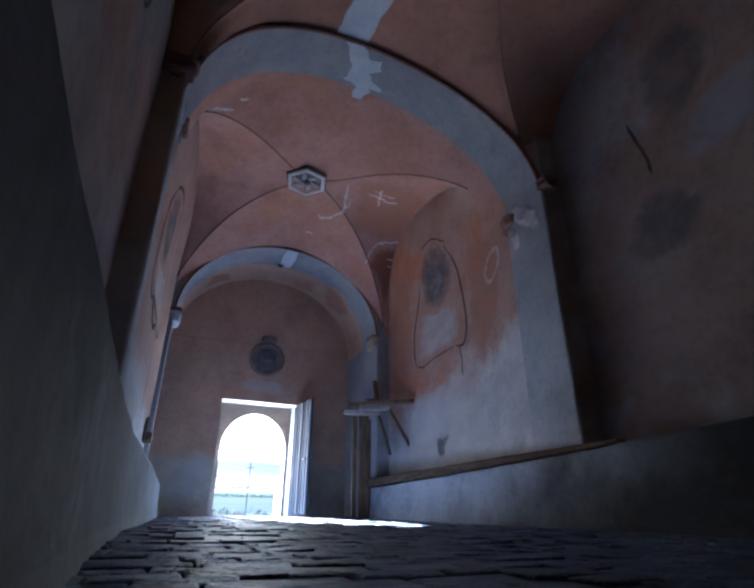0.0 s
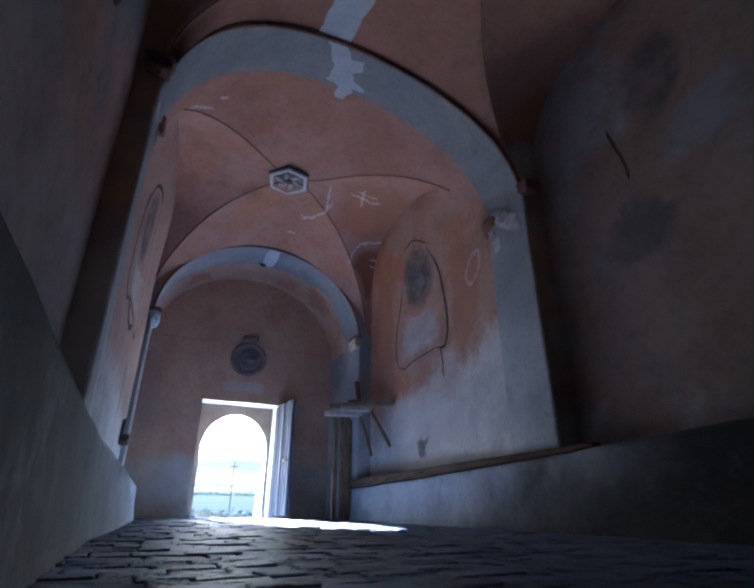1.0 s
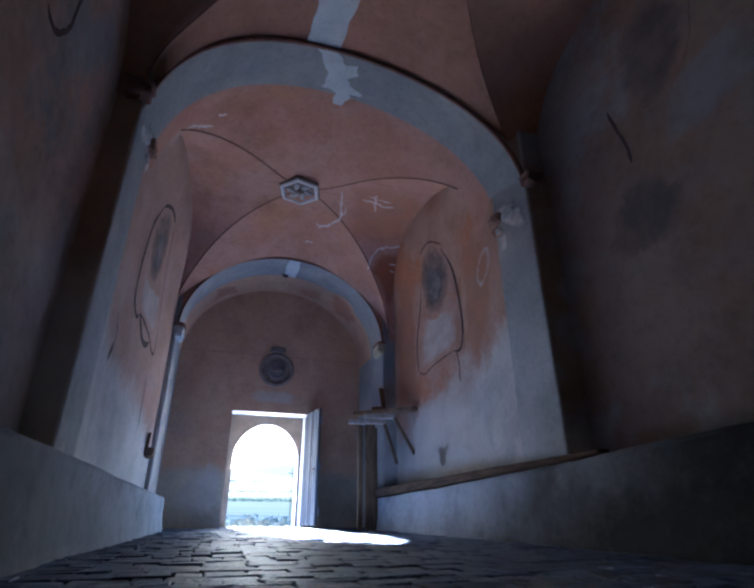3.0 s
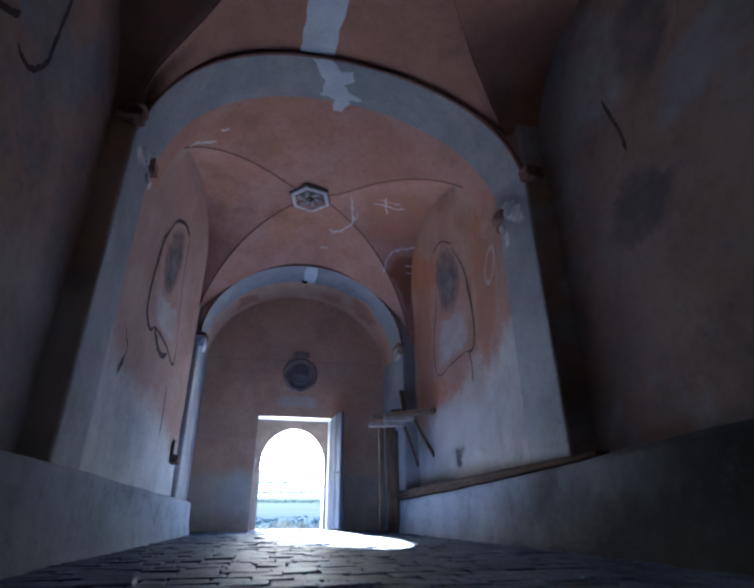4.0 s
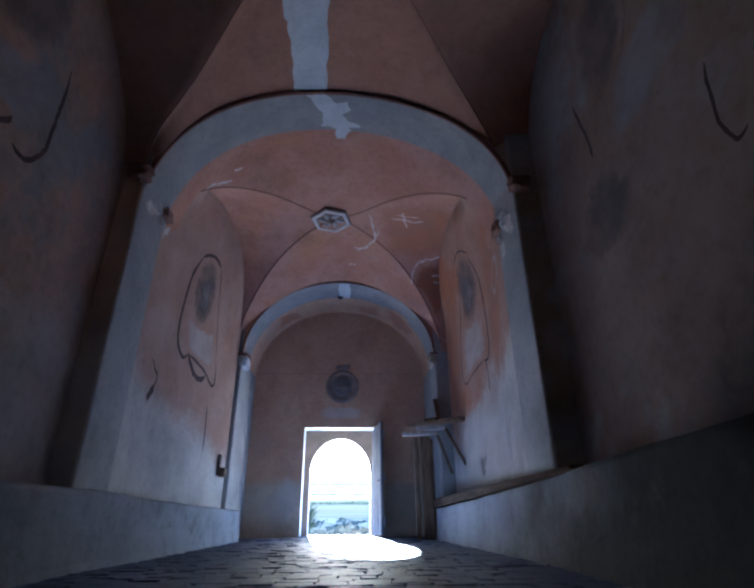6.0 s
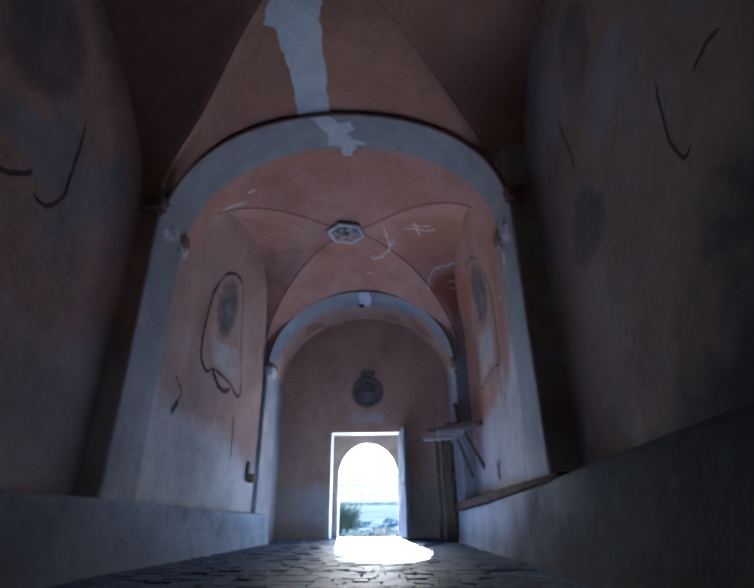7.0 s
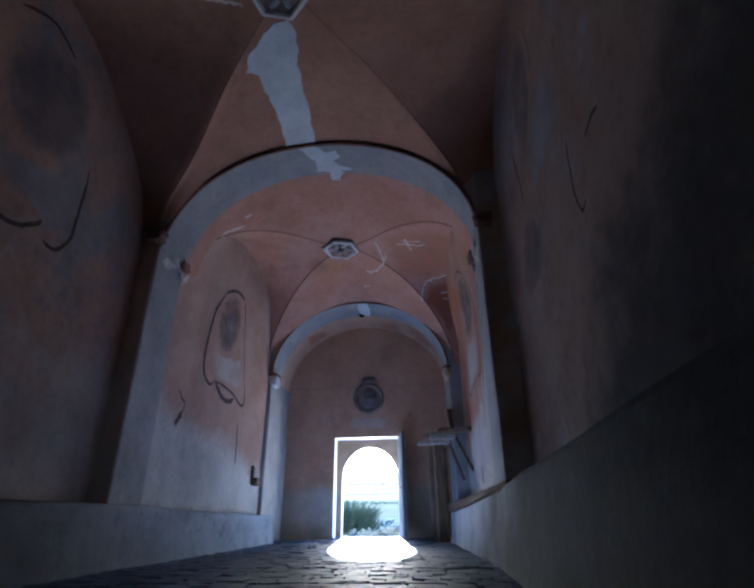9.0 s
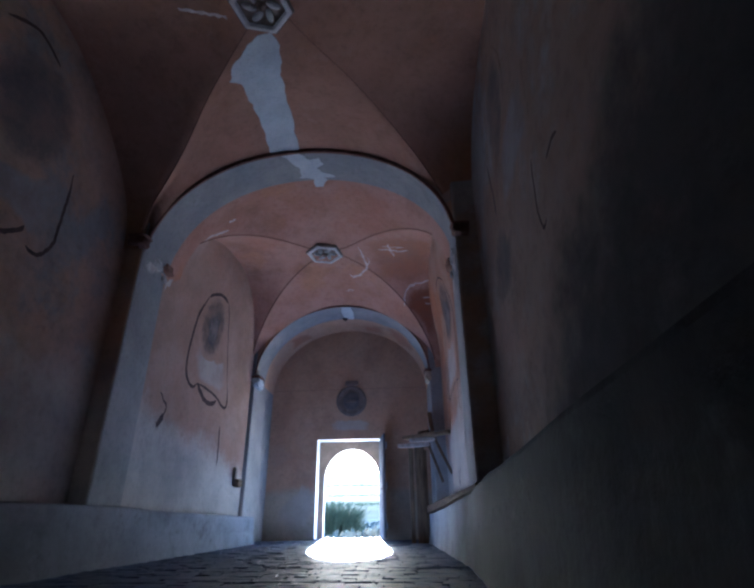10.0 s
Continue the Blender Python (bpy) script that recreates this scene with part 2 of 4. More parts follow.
def timber(a, b, wide, thick, up=(0, 0, 1), bm=None, bevel=0.006, rough=0.004):
    """A squared timber from a to b."""
    a, b = Vector(a), Vector(b)
    d = (b - a).normalized()
    side = d.cross(Vector(up)).normalized()
    top = side.cross(d)
    turn = Matrix((side, d, top)).transposed().to_4x4()
    return box((wide, (b - a).length, thick), (a + b) / 2, turn, bevel, bm, rough)


def tube(points, radius, bm=None, sides=6, closed=False):
    bm = bm or bmesh.new()
    pts = [Vector(p) for p in points]
    rings = []
    for i, p in enumerate(pts):
        d = (pts[(i + 1) % len(pts)] - pts[i - 1]) if closed or 0 < i < len(pts) - 1 else (pts[min(i + 1, len(pts) - 1)] - pts[max(i - 1, 0)])
        q = d.to_track_quat("Z", "Y")
        r = radius(i / max(1, len(pts) - 1)) if callable(radius) else radius
        rings.append([bm.verts.new(p + q @ Vector((r * math.cos(2 * math.pi * k / sides), r * math.sin(2 * math.pi * k / sides), 0))) for k in range(sides)])
    for i in range(len(rings) if closed else len(rings) - 1):
        a, b = rings[i], rings[(i + 1) % len(rings)]
        for k in range(sides):
            bm.faces.new((a[k], a[(k + 1) % sides], b[(k + 1) % sides], b[k]))
    if not closed:
        bm.faces.new(rings[0][::-1])
        bm.faces.new(rings[-1])
    return bm


def ragged(pts, amount, seed, steps=6):
    """A closed outline in the plane, subdivided and made uneven."""
    out = []
    for i, (x, y) in enumerate(pts):
        x2, y2 = pts[(i + 1) % len(pts)]
        for k in range(steps):
            s = k / steps
            p = Vector((x + (x2 - x) * s, y + (y2 - y) * s, seed * 7.3))
            w = noise.noise_vector(p * 5.0) * amount + noise.noise_vector(p * 17.0) * amount * 0.5
            out.append((p.x + w.x, p.y + w.y))
    return out


def coat(outline, place, thick=0.006):
    """A thin coat of plaster or paint: the outline in the plane goes through place(u, v, lift) onto its surface."""
    bm = bmesh.new()
    layer = bm.verts.layers.float.new("fade")
    cu, cv = sum(p[0] for p in outline) / len(outline), sum(p[1] for p in outline) / len(outline)
    levels = (1.0, 0.75, 0.5, 0.25)
    rings = [[bm.verts.new(place(cu + (u - cu) * s, cv + (v - cv) * s, thick)) for u, v in outline] for s in levels]
    skirt = [bm.verts.new(place(u, v, -0.002)) for u, v in outline]
    mid = bm.verts.new(place(cu, cv, thick))
    for s, ring in zip((0.0, 0.5, 0.8, 1.0), rings):
        for q in ring:
            q[layer] = s
    mid[layer] = 1.0
    k = len(outline)
    for i in range(k):
        j = (i + 1) % k
        bm.faces.new((skirt[i], skirt[j], rings[0][j], rings[0][i]))
        for a, b in zip(rings, rings[1:]):
            bm.faces.new((a[i], a[j], b[j], b[i]))
        bm.faces.new((rings[-1][i], rings[-1][j], mid))
    bmesh.ops.recalc_face_normals(bm, faces=bm.faces)
    return bm


# ---- the plan: nave along y, door at the far end ----
CX = -0.03                       # axis
W_NEAR = 2.37                    # half width of the near vault between its groins
CX_MID, W_MID = -0.12, 2.45      # centre and half width of the middle vault
# the wide arch leans back towards its crown: centre, half width, spring, rise, foot y, skew, lean
ARCH_FRONT, ARCH_BACK = (0.0, 2.235, 3.95, 2.13, 4.43, 0.04, 0.40), (0.02, 2.27, 3.97, 2.12, 5.22, 0.05, 0.36)
A_NEAR, A_MID, A_END = 2.58, 2.35, 2.05      # half widths of the near bay, the middle bay and the porch bay
Y_BACK, Y_ARCH, Y_MID0, Y_SMALL, Y_END = -3.1, 4.40, 5.20, 9.55, 11.26
Z_SPRING, RISE = 4.0, 1.79
NEAR_RISE, NEAR_MID, NEAR_HALF = 1.97, 2.0, 2.4
MID_C, MID_HALF = 7.65, 1.88
S_SPRING, S_RISE = 3.5, 1.77
DOOR_HALF, DOOR_TOP, DOOR_X = 0.81, 2.32, -0.02


def floor_z(x, y):
    """The floor falls gently from the door towards the altar end."""
    return 0.023 * (min(y, 10.5) - 10.5)


def barrel(x, half, spring, rise):
    return spring + rise * math.sqrt(max(0.0, 1 - ((x - CX) / half) ** 2))


def mid_sag(x, y):
    """The middle vault comes down towards the small arch, most of all at its far corners."""
    t, u = max(0.0, min(1.0, (y - MID_C) / MID_HALF)), min(1.0, abs((x - CX_MID) / W_MID))
    return 0.48 * t ** 1.5 * (1 - u ** 7) + 0.35 * t ** 3 * u ** 2


def mid_narrow(y):
    """How the middle vault narrows and shifts towards the small arch: scale and shift in x."""
    t = max(0.0, min(1.0, (y - MID_C) / MID_HALF))
    d = max(0.0, min(1.0, (MID_C - y) / MID_HALF)) ** 3
    return 1 - 0.10 * t * t - 0.04 * d, 0.09 * t + 0.04 * d


def smooth(t):
    t = max(0.0, min(1.0, t))
    return t * t * (3 - 2 * t)


def mid_main(u, y):
    """The long barrel of the middle vault; u is the place across it, -1 to 1."""
    d = min(1.0, max(0.0, (MID_C - y) / MID_HALF))
    return Z_SPRING + (RISE + 0.27 * d) * math.sqrt(max(0.0, 1 - u * u)) - mid_sag(CX_MID + u * W_MID, y)


def mid_cross(u, y):
    """The side webs of the middle vault: high and flat on the near side, falling on the far side."""
    if y <= MID_C:
        return Z_SPRING + RISE - 0.16 * u * u - 0.74 * ((MID_C - y) / MID_HALF) ** 2.8
    t = min(1.0, (y - MID_C) / MID_HALF)
    return Z_SPRING + RISE * math.sqrt(max(0.0, 1 - t * t)) - mid_sag(CX_MID + u * W_MID, y) - 0.16 * u * u * (1 - t)


def mid_groin(y):
    """How far across the groin lies at y."""
    lo, hi = 0.0, 1.0
    for _ in range(40):
        m = (lo + hi) / 2
        lo, hi = (m, hi) if mid_main(m, y) > mid_cross(m, y) else (lo, m)
    return (lo + hi) / 2


def mid_place(u, y):
    scale, shift = mid_narrow(y)
    return CX_MID + u * W_MID * scale + shift


def mid_vault(x, y):
    scale, shift = mid_narrow(y)
    u = (x - shift - CX_MID) / scale / W_MID
    return max(mid_main(u, y), mid_cross(u, y))


def arch_point(arch, a):
    """A point of the wide arch at the angle a from its west foot."""
    c, w, spring, rise, y, skew, lean = arch
    flare = 0.12 * (1 - math.sin(a)) ** 2 if math.cos(a) > 0 else 0.0
    return (c - (w + flare) * math.cos(a), y - skew * w * math.cos(a) * math.sin(a) + lean * math.sin(a) ** 2, spring + rise * math.sin(a))


WEST = [(4.4, -2.36), (5.2, -2.38), (6.2, -2.45), (7.6, -2.34), (9.6, -2.16)]
EAST = [(4.4, 2.22), (5.2, 2.23), (6.6, 2.38), (9.6, 2.30)]


def wall_x(s, y):
    """The inner face of a side wall."""
    if y < Y_ARCH:
        return CX + s * A_NEAR
    return polyline(WEST if s < 0 else EAST, y)


def polyline(pts, y):
    for (y0, a), (y1, b) in zip(pts, pts[1:]):
        if y0 <= y <= y1:
            return a + (b - a) * (y - y0) / (y1 - y0)
    return pts[-1][1] if y > pts[-1][0] else pts[0][1]


def near_groin(s, v):
    """Place across and height of a groin of the near vault; v runs from -1 to 1 along the bay."""
    a = abs(v)
    if s < 0 or v < 0:
        return CX + s * W_NEAR * a, Z_SPRING + NEAR_RISE * math.sqrt(max(0.0, 1 - a * a)) - 1.4 * a * a * (1 - a)
    return CX + 2.2 * (a - 0.38 * a * (1 - a)), 5.97 - 0.25 * a ** 2 - a ** 6


def near_vault(x, y):
    v = max(-1.0, min(1.0, (y - NEAR_MID) / NEAR_HALF))
    (xw, zw), (xe, ze) = near_groin(-1, v), near_groin(1, v)
    if x <= xw or x >= xe:
        return zw if x <= xw else ze
    q = 2 * (x - xw) / max(1e-6, xe - xw) - 1
    foot, low = zw + (ze - zw) * (q + 1) / 2, math.sqrt(1 - v * v)
    h = (math.sqrt(max(0.0, 1 - (v * q) ** 2)) - low) / max(1e-9, 1 - low) if abs(v) > 0.02 else 1 - q * q
    z = foot + (5.97 + 0.13 * v * v - foot) * h
    c, w, spring, rise = ARCH_FRONT[:4]
    over = spring + rise * math.sqrt(max(0.0, 1 - ((x - c) / w) ** 2)) + 0.05      # the far end lies close on the arch
    return z + (over - z) * smooth((v - 0.45) / 0.55) * smooth((1 - abs(q)) / 0.12)


def near_y(x, y):
    """The near vault follows the leaning arch at its far end."""
    c, w, spring, rise, y0, skew, lean = ARCH_FRONT
    u = (x - c) / w
    return y + smooth((y - 3.0) / 1.4) * (y0 - Y_ARCH + skew * w * u + lean * max(0.0, 1 - u * u))


def wall_in(s, y, z):
    """The inner face of a side wall with the lean of its upper part in the middle bay."""
    base = wall_x(s, y)
    if z < 3.9 or not 5.7 < y < Y_SMALL + 0.1:
        return base
    lean = (0.16 if s < 0 else 0.26) * smooth((z - 3.9) / 1.6)
    web = s * (base - CX_MID) - W_MID * math.sqrt(max(0.0, 1 - (max(0.0, z - 4) / 2.0) ** 2))
    return base - s * max(lean, smooth((6.7 - y) / 0.9) * max(0.0, min(0.42, web)))


# ---- walls ----
def side_wall(name, s, label):
    """One long side wall with its two set-backs; s is -1 or 1."""
    r = 0.04
    near_x, end_x = CX + s * A_NEAR, CX + s * A_END
    line = [(near_x, Y_BACK), (near_x, Y_ARCH)]
    for k in range(5):
        a = k / 4 * math.pi / 2
        line.append((wall_x(s, Y_ARCH) + s * r * (1 - math.sin(a)), Y_ARCH + r - r * math.cos(a)))
    line += [(x, y) for y, x in (WEST if s < 0 else EAST)[1:-1]] + [(wall_x(s, Y_SMALL), Y_SMALL)]
    for k in range(5):
        a = k / 4 * math.pi / 2
        line.append((end_x + s * r * (1 - math.sin(a)), Y_SMALL + r - r * math.cos(a)))
    line += [(end_x, Y_END), (end_x, Y_END + 0.62), (CX + s * (A_NEAR + 0.6), Y_END + 0.62), (CX + s * (A_NEAR + 0.6), Y_BACK)]
    bm = prism(line, -0.9, 6.9)
    bm.normal_update()
    for f in bm.faces:
        c = f.calc_center_median()
        if c.y < Y_ARCH + 0.025 and (c.y < Y_ARCH - 0.01 or f.normal.y < -0.8):
            f.material_index = 0
        elif c.y < Y_MID0:
            f.material_index = 2
        elif c.y < Y_SMALL - 0.005:
            f.material_index = 1
        else:
            f.material_index = 2 if abs(c.x - CX) < A_MID and c.y < Y_END - 0.01 else 1
    return tagged(part(name, bm, [M_WALL_NEAR if s < 0 else M_WALL_STAIN_SHADE, M_WALL_MID_WEST if s < 0 else M_WALL_MID, M_PILASTER]), label, "wall", kind="structure")


side_wall("wall_west", -1, "flaking pink and grey plaster side wall of a chapel")
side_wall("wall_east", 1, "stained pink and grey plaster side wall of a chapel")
for s, side, m in ((-1, "west", M_WALL_MID_WEST), (1, "east", M_WALL_MID)):
    rows = []
    for k in range(28):
        y = 5.76 + (Y_SMALL - 0.01 - 5.76) * k / 27
        rows.append([(wall_in(s, y, z) - s * 0.002, y, z) for z in [3.88 + 2.3 * q / 20 for q in range(21)]])
    tagged(part("wall_" + side + "_upper", grid_mesh(rows, flip=s > 0), m, smooth=True), "leaning plaster wall under the side web of a vault", "wall", kind="structure")
# unseen wall, set pale and close to throw light back into the bay
tagged(part("wall_south", box((2 * A_NEAR, 0.5, 8.0), (CX, Y_BACK + 0.25, 3.0), bevel=0), M_PALE), "unseen pale back wall that bounces light", "wall", kind="structure")


def end_wall():
    """The door wall: a square-headed recess inside, an arched opening outside."""
    bm = bmesh.new()
    y0, y1, y2 = Y_END, Y_END + 0.42, Y_END + 0.62
    L, R = DOOR_X - DOOR_HALF, DOOR_X + DOOR_HALF
    w = A_END + 0.05

    def slab(x0, x1, z0, z1, ya, yb):
        box((x1 - x0, yb - ya, z1 - z0), ((x0 + x1) / 2, (ya + yb) / 2, (z0 + z1) / 2), bevel=0, bm=bm)
    slab(CX - w, L, -0.9, 6.9, y0, y2)
    slab(R, CX + w, -0.9, 6.9, y0, y2)
    slab(L, R, DOOR_TOP, 6.9, y0, y2)
    slab(L, R, -0.9, -0.02, y0, y2)
    # arched head at the outer side
    half, spring, top, mid = 0.705, 1.36, 2.13, 0.015
    arch = [(mid - half, spring)] + [(mid - half * math.cos(a), spring + (top - spring) * math.sin(a)) for a in [math.pi * k / 24 for k in range(1, 24)]] + [(mid + half, spring)]
    for (xa, za), (xb, zb) in zip(arch, arch[1:]):
        v = [bm.verts.new((x, y, z)) for y in (y1, y2) for x, z in ((xa, za), (xb, zb), (xb, DOOR_TOP), (xa, DOOR_TOP))]
        for q in ((0, 1, 2, 3), (7, 6, 5, 4), (0, 4, 5, 1), (1, 5, 6, 2), (3, 2, 6, 7), (0, 3, 7, 4)):
            bm.faces.new([v[k] for k in q])
    slab(L, mid - half, -0.02, DOOR_TOP, y1, y2)
    slab(mid + half, R, -0.02, DOOR_TOP, y1, y2)
    bmesh.ops.recalc_face_normals(bm, faces=bm.faces)
    bm.normal_update()
    for f in bm.faces:              # reveals painted white for the bounced sunlight on them
        q = f.calc_center_median()
        if abs(f.normal.x) > 0.5 and min(abs(q.x - L), abs(q.x - R)) < 0.01:
            f.material_index = 1
        # step strips beside the arch share the head's brown for their shade
        if abs(q.x - DOOR_X) < DOOR_HALF and f.normal.y < -0.5 and abs(q.y - y1) < 0.02:
            f.material_index = 2
        if abs(q.x - DOOR_X) < DOOR_HALF + 0.01 and q.z < DOOR_TOP + 0.01 and abs(f.normal.y) < 0.5 and y0 < q.y < y2:
            f.material_index = 1
    return tagged(part("wall_north", bm, [M_WALL_END, M_LIT_REVEAL, M_HEAD]), "brown-pink plaster end wall with an arched doorway", "wall", kind="structure")


end_wall()
# unseen slab, added to keep light from leaking in over the vaults
tagged(part("roof", box((2 * A_NEAR + 1.4, Y_END + 0.7 - Y_BACK, 0.25), (CX, (Y_END + 0.7 + Y_BACK) / 2, 7.0), bevel=0), M_GREY), "unseen slab over the vaults that blocks stray light", "roof", kind="structure")


# ---- vaults ----
def groin_bay(half_x, spring, rise, yc, half_y, n=32, cx=CX, ext=0.0):
    """A plain groin vault over one bay: two crossing barrels."""
    rows = []
    for i in range(n + 1):
        b = math.pi / 2 * (2 * i / n - 1)
        across = [(cx + half_x * math.sin(a), yc + half_y * math.sin(b), spring + rise * max(math.cos(a), math.cos(b))) for a in [math.pi / 2 * (2 * k / n - 1) for k in range(n + 1)]]
        rows.append([(cx - half_x - ext, across[0][1], across[0][2])] + across + [(cx + half_x + ext, across[0][1], across[0][2])])
    return grid_mesh(rows)


def webbed(ys, groins, wall, surface, warp, side=8, mid=44):
    """A vault whose grid follows its two groins: side webs out to the walls, the barrel between, sharp along the groins."""
    rows = []
    for y in ys:
        xw, xe = groins(y)
        xs = [wall[0] + (xw - wall[0]) * k / side for k in range(side)]
        xs += [(xw + xe) / 2 + (xe - xw) / 2 * math.sin(math.pi / 2 * (2 * k / mid - 1)) for k in range(mid + 1)]
        xs += [xe + (wall[1] - xe) * k / side for k in range(1, side + 1)]
        rows.append([warp(x, y, surface(x, y)) for x in xs])
    bm = grid_mesh(rows)
    bm.verts.ensure_lookup_table()
    wide = len(rows[0])
    for e in bm.edges:
        a, b = (v.index for v in e.verts)
        if a % wide == b % wide and a % wide in (side, side + mid):
            e.smooth = False
    return bm


def soffit(half, spring, rise, y0, y1, material_split=None, n=40):
    rows = []
    for k in range(n + 1):
        a = math.pi * k / n
        rows.append([(CX - half * math.cos(a), y, spring + rise * math.sin(a)) for y in ((y0, material_split, y1) if material_split else (y0, y1))])
    return grid_mesh(rows, material_of=(lambda f: 0 if f.calc_center_median().y < material_split else 1) if material_split else None)


def arch_face(half, spring, rise, y, top, n=40, cx=CX):
    rows = []
    for k in range(n + 1):
        a = math.pi * k / n
        x, z = cx - half * math.cos(a), spring + rise * math.sin(a)
        rows.append([(x, y, z), (x, y, max(top, z))])
    return grid_mesh(rows)


near_rows = [NEAR_MID + NEAR_HALF * v for v in [k / 24 for k in range(-24, 0)] + [-0.004, 0.004] + [k / 48 for k in range(1, 49)]]
near = webbed(near_rows, lambda y: (near_groin(-1, (y - NEAR_MID) / NEAR_HALF)[0], near_groin(1, (y - NEAR_MID) / NEAR_HALF)[0]), (-2.72, 2.66), near_vault, lambda x, y, z: (x, near_y(x, y), z))
tagged(part("ceiling_near", near, M_VAULT_NEAR, smooth=True), "brown-pink plastered groin vault of the near bay", "vault", kind="structure")
tagged(part("ceiling_back", groin_bay(W_NEAR, Z_SPRING, NEAR_RISE, NEAR_MID - 2 * NEAR_HALF, NEAR_HALF, 16, ext=0.3), M_VAULT_NEAR), "dark plastered groin vault over the altar end", "vault", kind="structure")
MID_NEAR, MID_FAR = MID_C - MID_HALF + 0.02, MID_C + MID_HALF
mid_rows = [MID_NEAR + (MID_C - MID_NEAR) * math.sin(math.pi / 2 * k / 24) for k in range(24)] + [MID_C - 0.004, MID_C + 0.004] + [MID_C + MID_HALF * math.sin(math.pi / 2 * k / 24) for k in range(1, 25)]


def mid_pair(y):
    g = max(0.003, mid_groin(y))
    return mid_place(-g, y), mid_place(g, y)


tagged(part("ceiling_middle", webbed(mid_rows, mid_pair, (-2.75, 2.65), mid_vault, lambda x, y, z: (x, y, z)), M_VAULT, smooth=True), "pink plastered groin vault with orange stains", "vault", kind="structure")
rows, face = [], []
for k in range(65):
    a = math.pi * k / 64
    f, b = arch_point(ARCH_FRONT, a), arch_point(ARCH_BACK, a)
    u = -math.cos(a)
    rows.append([f, b, (mid_place(u, MID_NEAR), MID_NEAR, mid_main(u, MID_NEAR))])
    face.append([f, (f[0], f[1], 6.85)])
tagged(part("arch_wide", grid_mesh(rows, material_of=lambda f: 0 if f.calc_center_median().y < 5.05 + 0.30 * max(0, 1 - (f.calc_center_median().x / 2.25) ** 2) else 1), [M_GREY, M_VAULT], smooth=True), "grey plastered round arch between two bays", "arch", kind="structure")
tagged(part("arch_wide_face", grid_mesh(face), M_WALL_NEAR), "dark plaster face above the wide arch", "arch", kind="structure")
bm = soffit(A_END, S_SPRING, S_RISE, Y_SMALL, Y_END + 0.01, 10.35)
tagged(part("arch_small", bm, [M_GREY, M_WALL_END], smooth=True), "grey plastered round arch before the door wall", "arch", kind="structure")
tagged(part("arch_small_face", arch_face(A_END, S_SPRING, S_RISE, Y_SMALL, 6.8), M_VAULT), "pink plaster face above the small arch", "arch", kind="structure")

# ---- floor and benches ----
tagged(part("floor", grid_mesh([[(x, y, floor_z(x, y) - 0.02) for x in (-2.7, 2.7)] for y in (Y_BACK, 10.5, Y_END + 0.7)], flip=True), M_JOINT), "dark earth between the paving stones of the floor", "floor", kind="structure")


L_FACE = [(-4.6, -2.24), (2.5, -2.22), (4.4, -2.18), (6.5, -2.0), (9.55, -1.82)]
L_TOP = [(-4.6, 0.44), (0, 0.45), (1.5, 0.475), (2.5, 0.51), (4.4, 0.54), (6.5, 0.505), (9.55, 0.50)]
R_FACE = [(-4.6, 2.06), (0, 2.06), (3.0, 2.08), (4.4, 2.12), (7.0, 2.0), (10.02, 1.83)]
R_TOP = [(-4.6, 0.74), (0, 0.72), (3.4, 0.66), (4.6, 0.62), (7.0, 0.555), (10.02, 0.505)]


def bench(name, s, face, top, label):
    """A masonry bench along a side wall, with a worn, rounded front edge."""
    y_end = face[-1][0]
    rows, n = [], 60
    for k in range(n + 1):
        y = Y_BACK + (y_end - Y_BACK) * k / n
        x = polyline(face, y) + 0.012 * noise.noise(Vector((s * 3, y * 1.7, 0)))
        z = polyline(top, y) + 0.010 * noise.noise(Vector((s * 5, y * 1.3, 2)))
        fl = floor_z(0, y) - 0.05
        rows.append([(x - s * 0.05, y, fl), (x - s * 0.03, y, fl + 0.12), (x - s * 0.008, y, z - 0.30), (x, y, z - 0.05), (x + s * 0.014, y, z - 0.014), (x + s * 0.05, y, z), (CX + s * 2.62, y, z)])
    bm = grid_mesh(rows, flip=s < 0)
    bm.verts.ensure_lookup_table()
    last = list(bm.verts)[-7:]
    low = bm.verts.new((CX + s * 2.62, y_end, -0.9))
    bm.faces.new(last + [low])
    bmesh.ops.recalc_face_normals(bm, faces=bm.faces)
    return tagged(part(name, bm, M_BENCH if s < 0 else M_BENCH_SHADED), label, "bench", kind="structure")


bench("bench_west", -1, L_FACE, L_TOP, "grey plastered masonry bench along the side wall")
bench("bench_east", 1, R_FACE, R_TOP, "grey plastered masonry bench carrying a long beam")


# ---- outside: ground, hillside, hedges, tree, pole ----
GROUND = [(-1500, -0.9), (-20, -0.9), (11.86, -0.9), (11.87, -0.06), (14, -0.16), (25, -0.6), (50, -0.9), (80, 0.3), (100, 1.7), (150, 6.0), (200, 9.5),
          (300, 19.0), (420, 33.0), (500, 46.0), (560, 53.0), (800, 55.0), (1500, 55.0)]
ground_rows = []
for y, z in GROUND:
    ground_rows.append([(x, y, z + (0.03 * y * noise.noise(Vector((x * 0.006, y * 0.01, 0))) if y > 90 and abs(x) > 30 else 0.0)) for x in (-1500, -500, -200, -80, -30, -8, 0, 8, 30, 80, 200, 500, 1500)])
tagged(part("ground", grid_mesh(ground_rows, flip=True, material_of=lambda f: 1 if 11.8 < f.calc_center_median().y < 26 else 3 if 26 < f.calc_center_median().y < 110 else 2 if f.calc_center_median().y > 190 else 0), [M_FIELD, M_BOUNCE_GROUND, M_FAR, M_SCRUB]), "dry sunlit fields rising to a far hillside", "ground", kind="structure")


def ground_z(y):
    return polyline(GROUND, y)


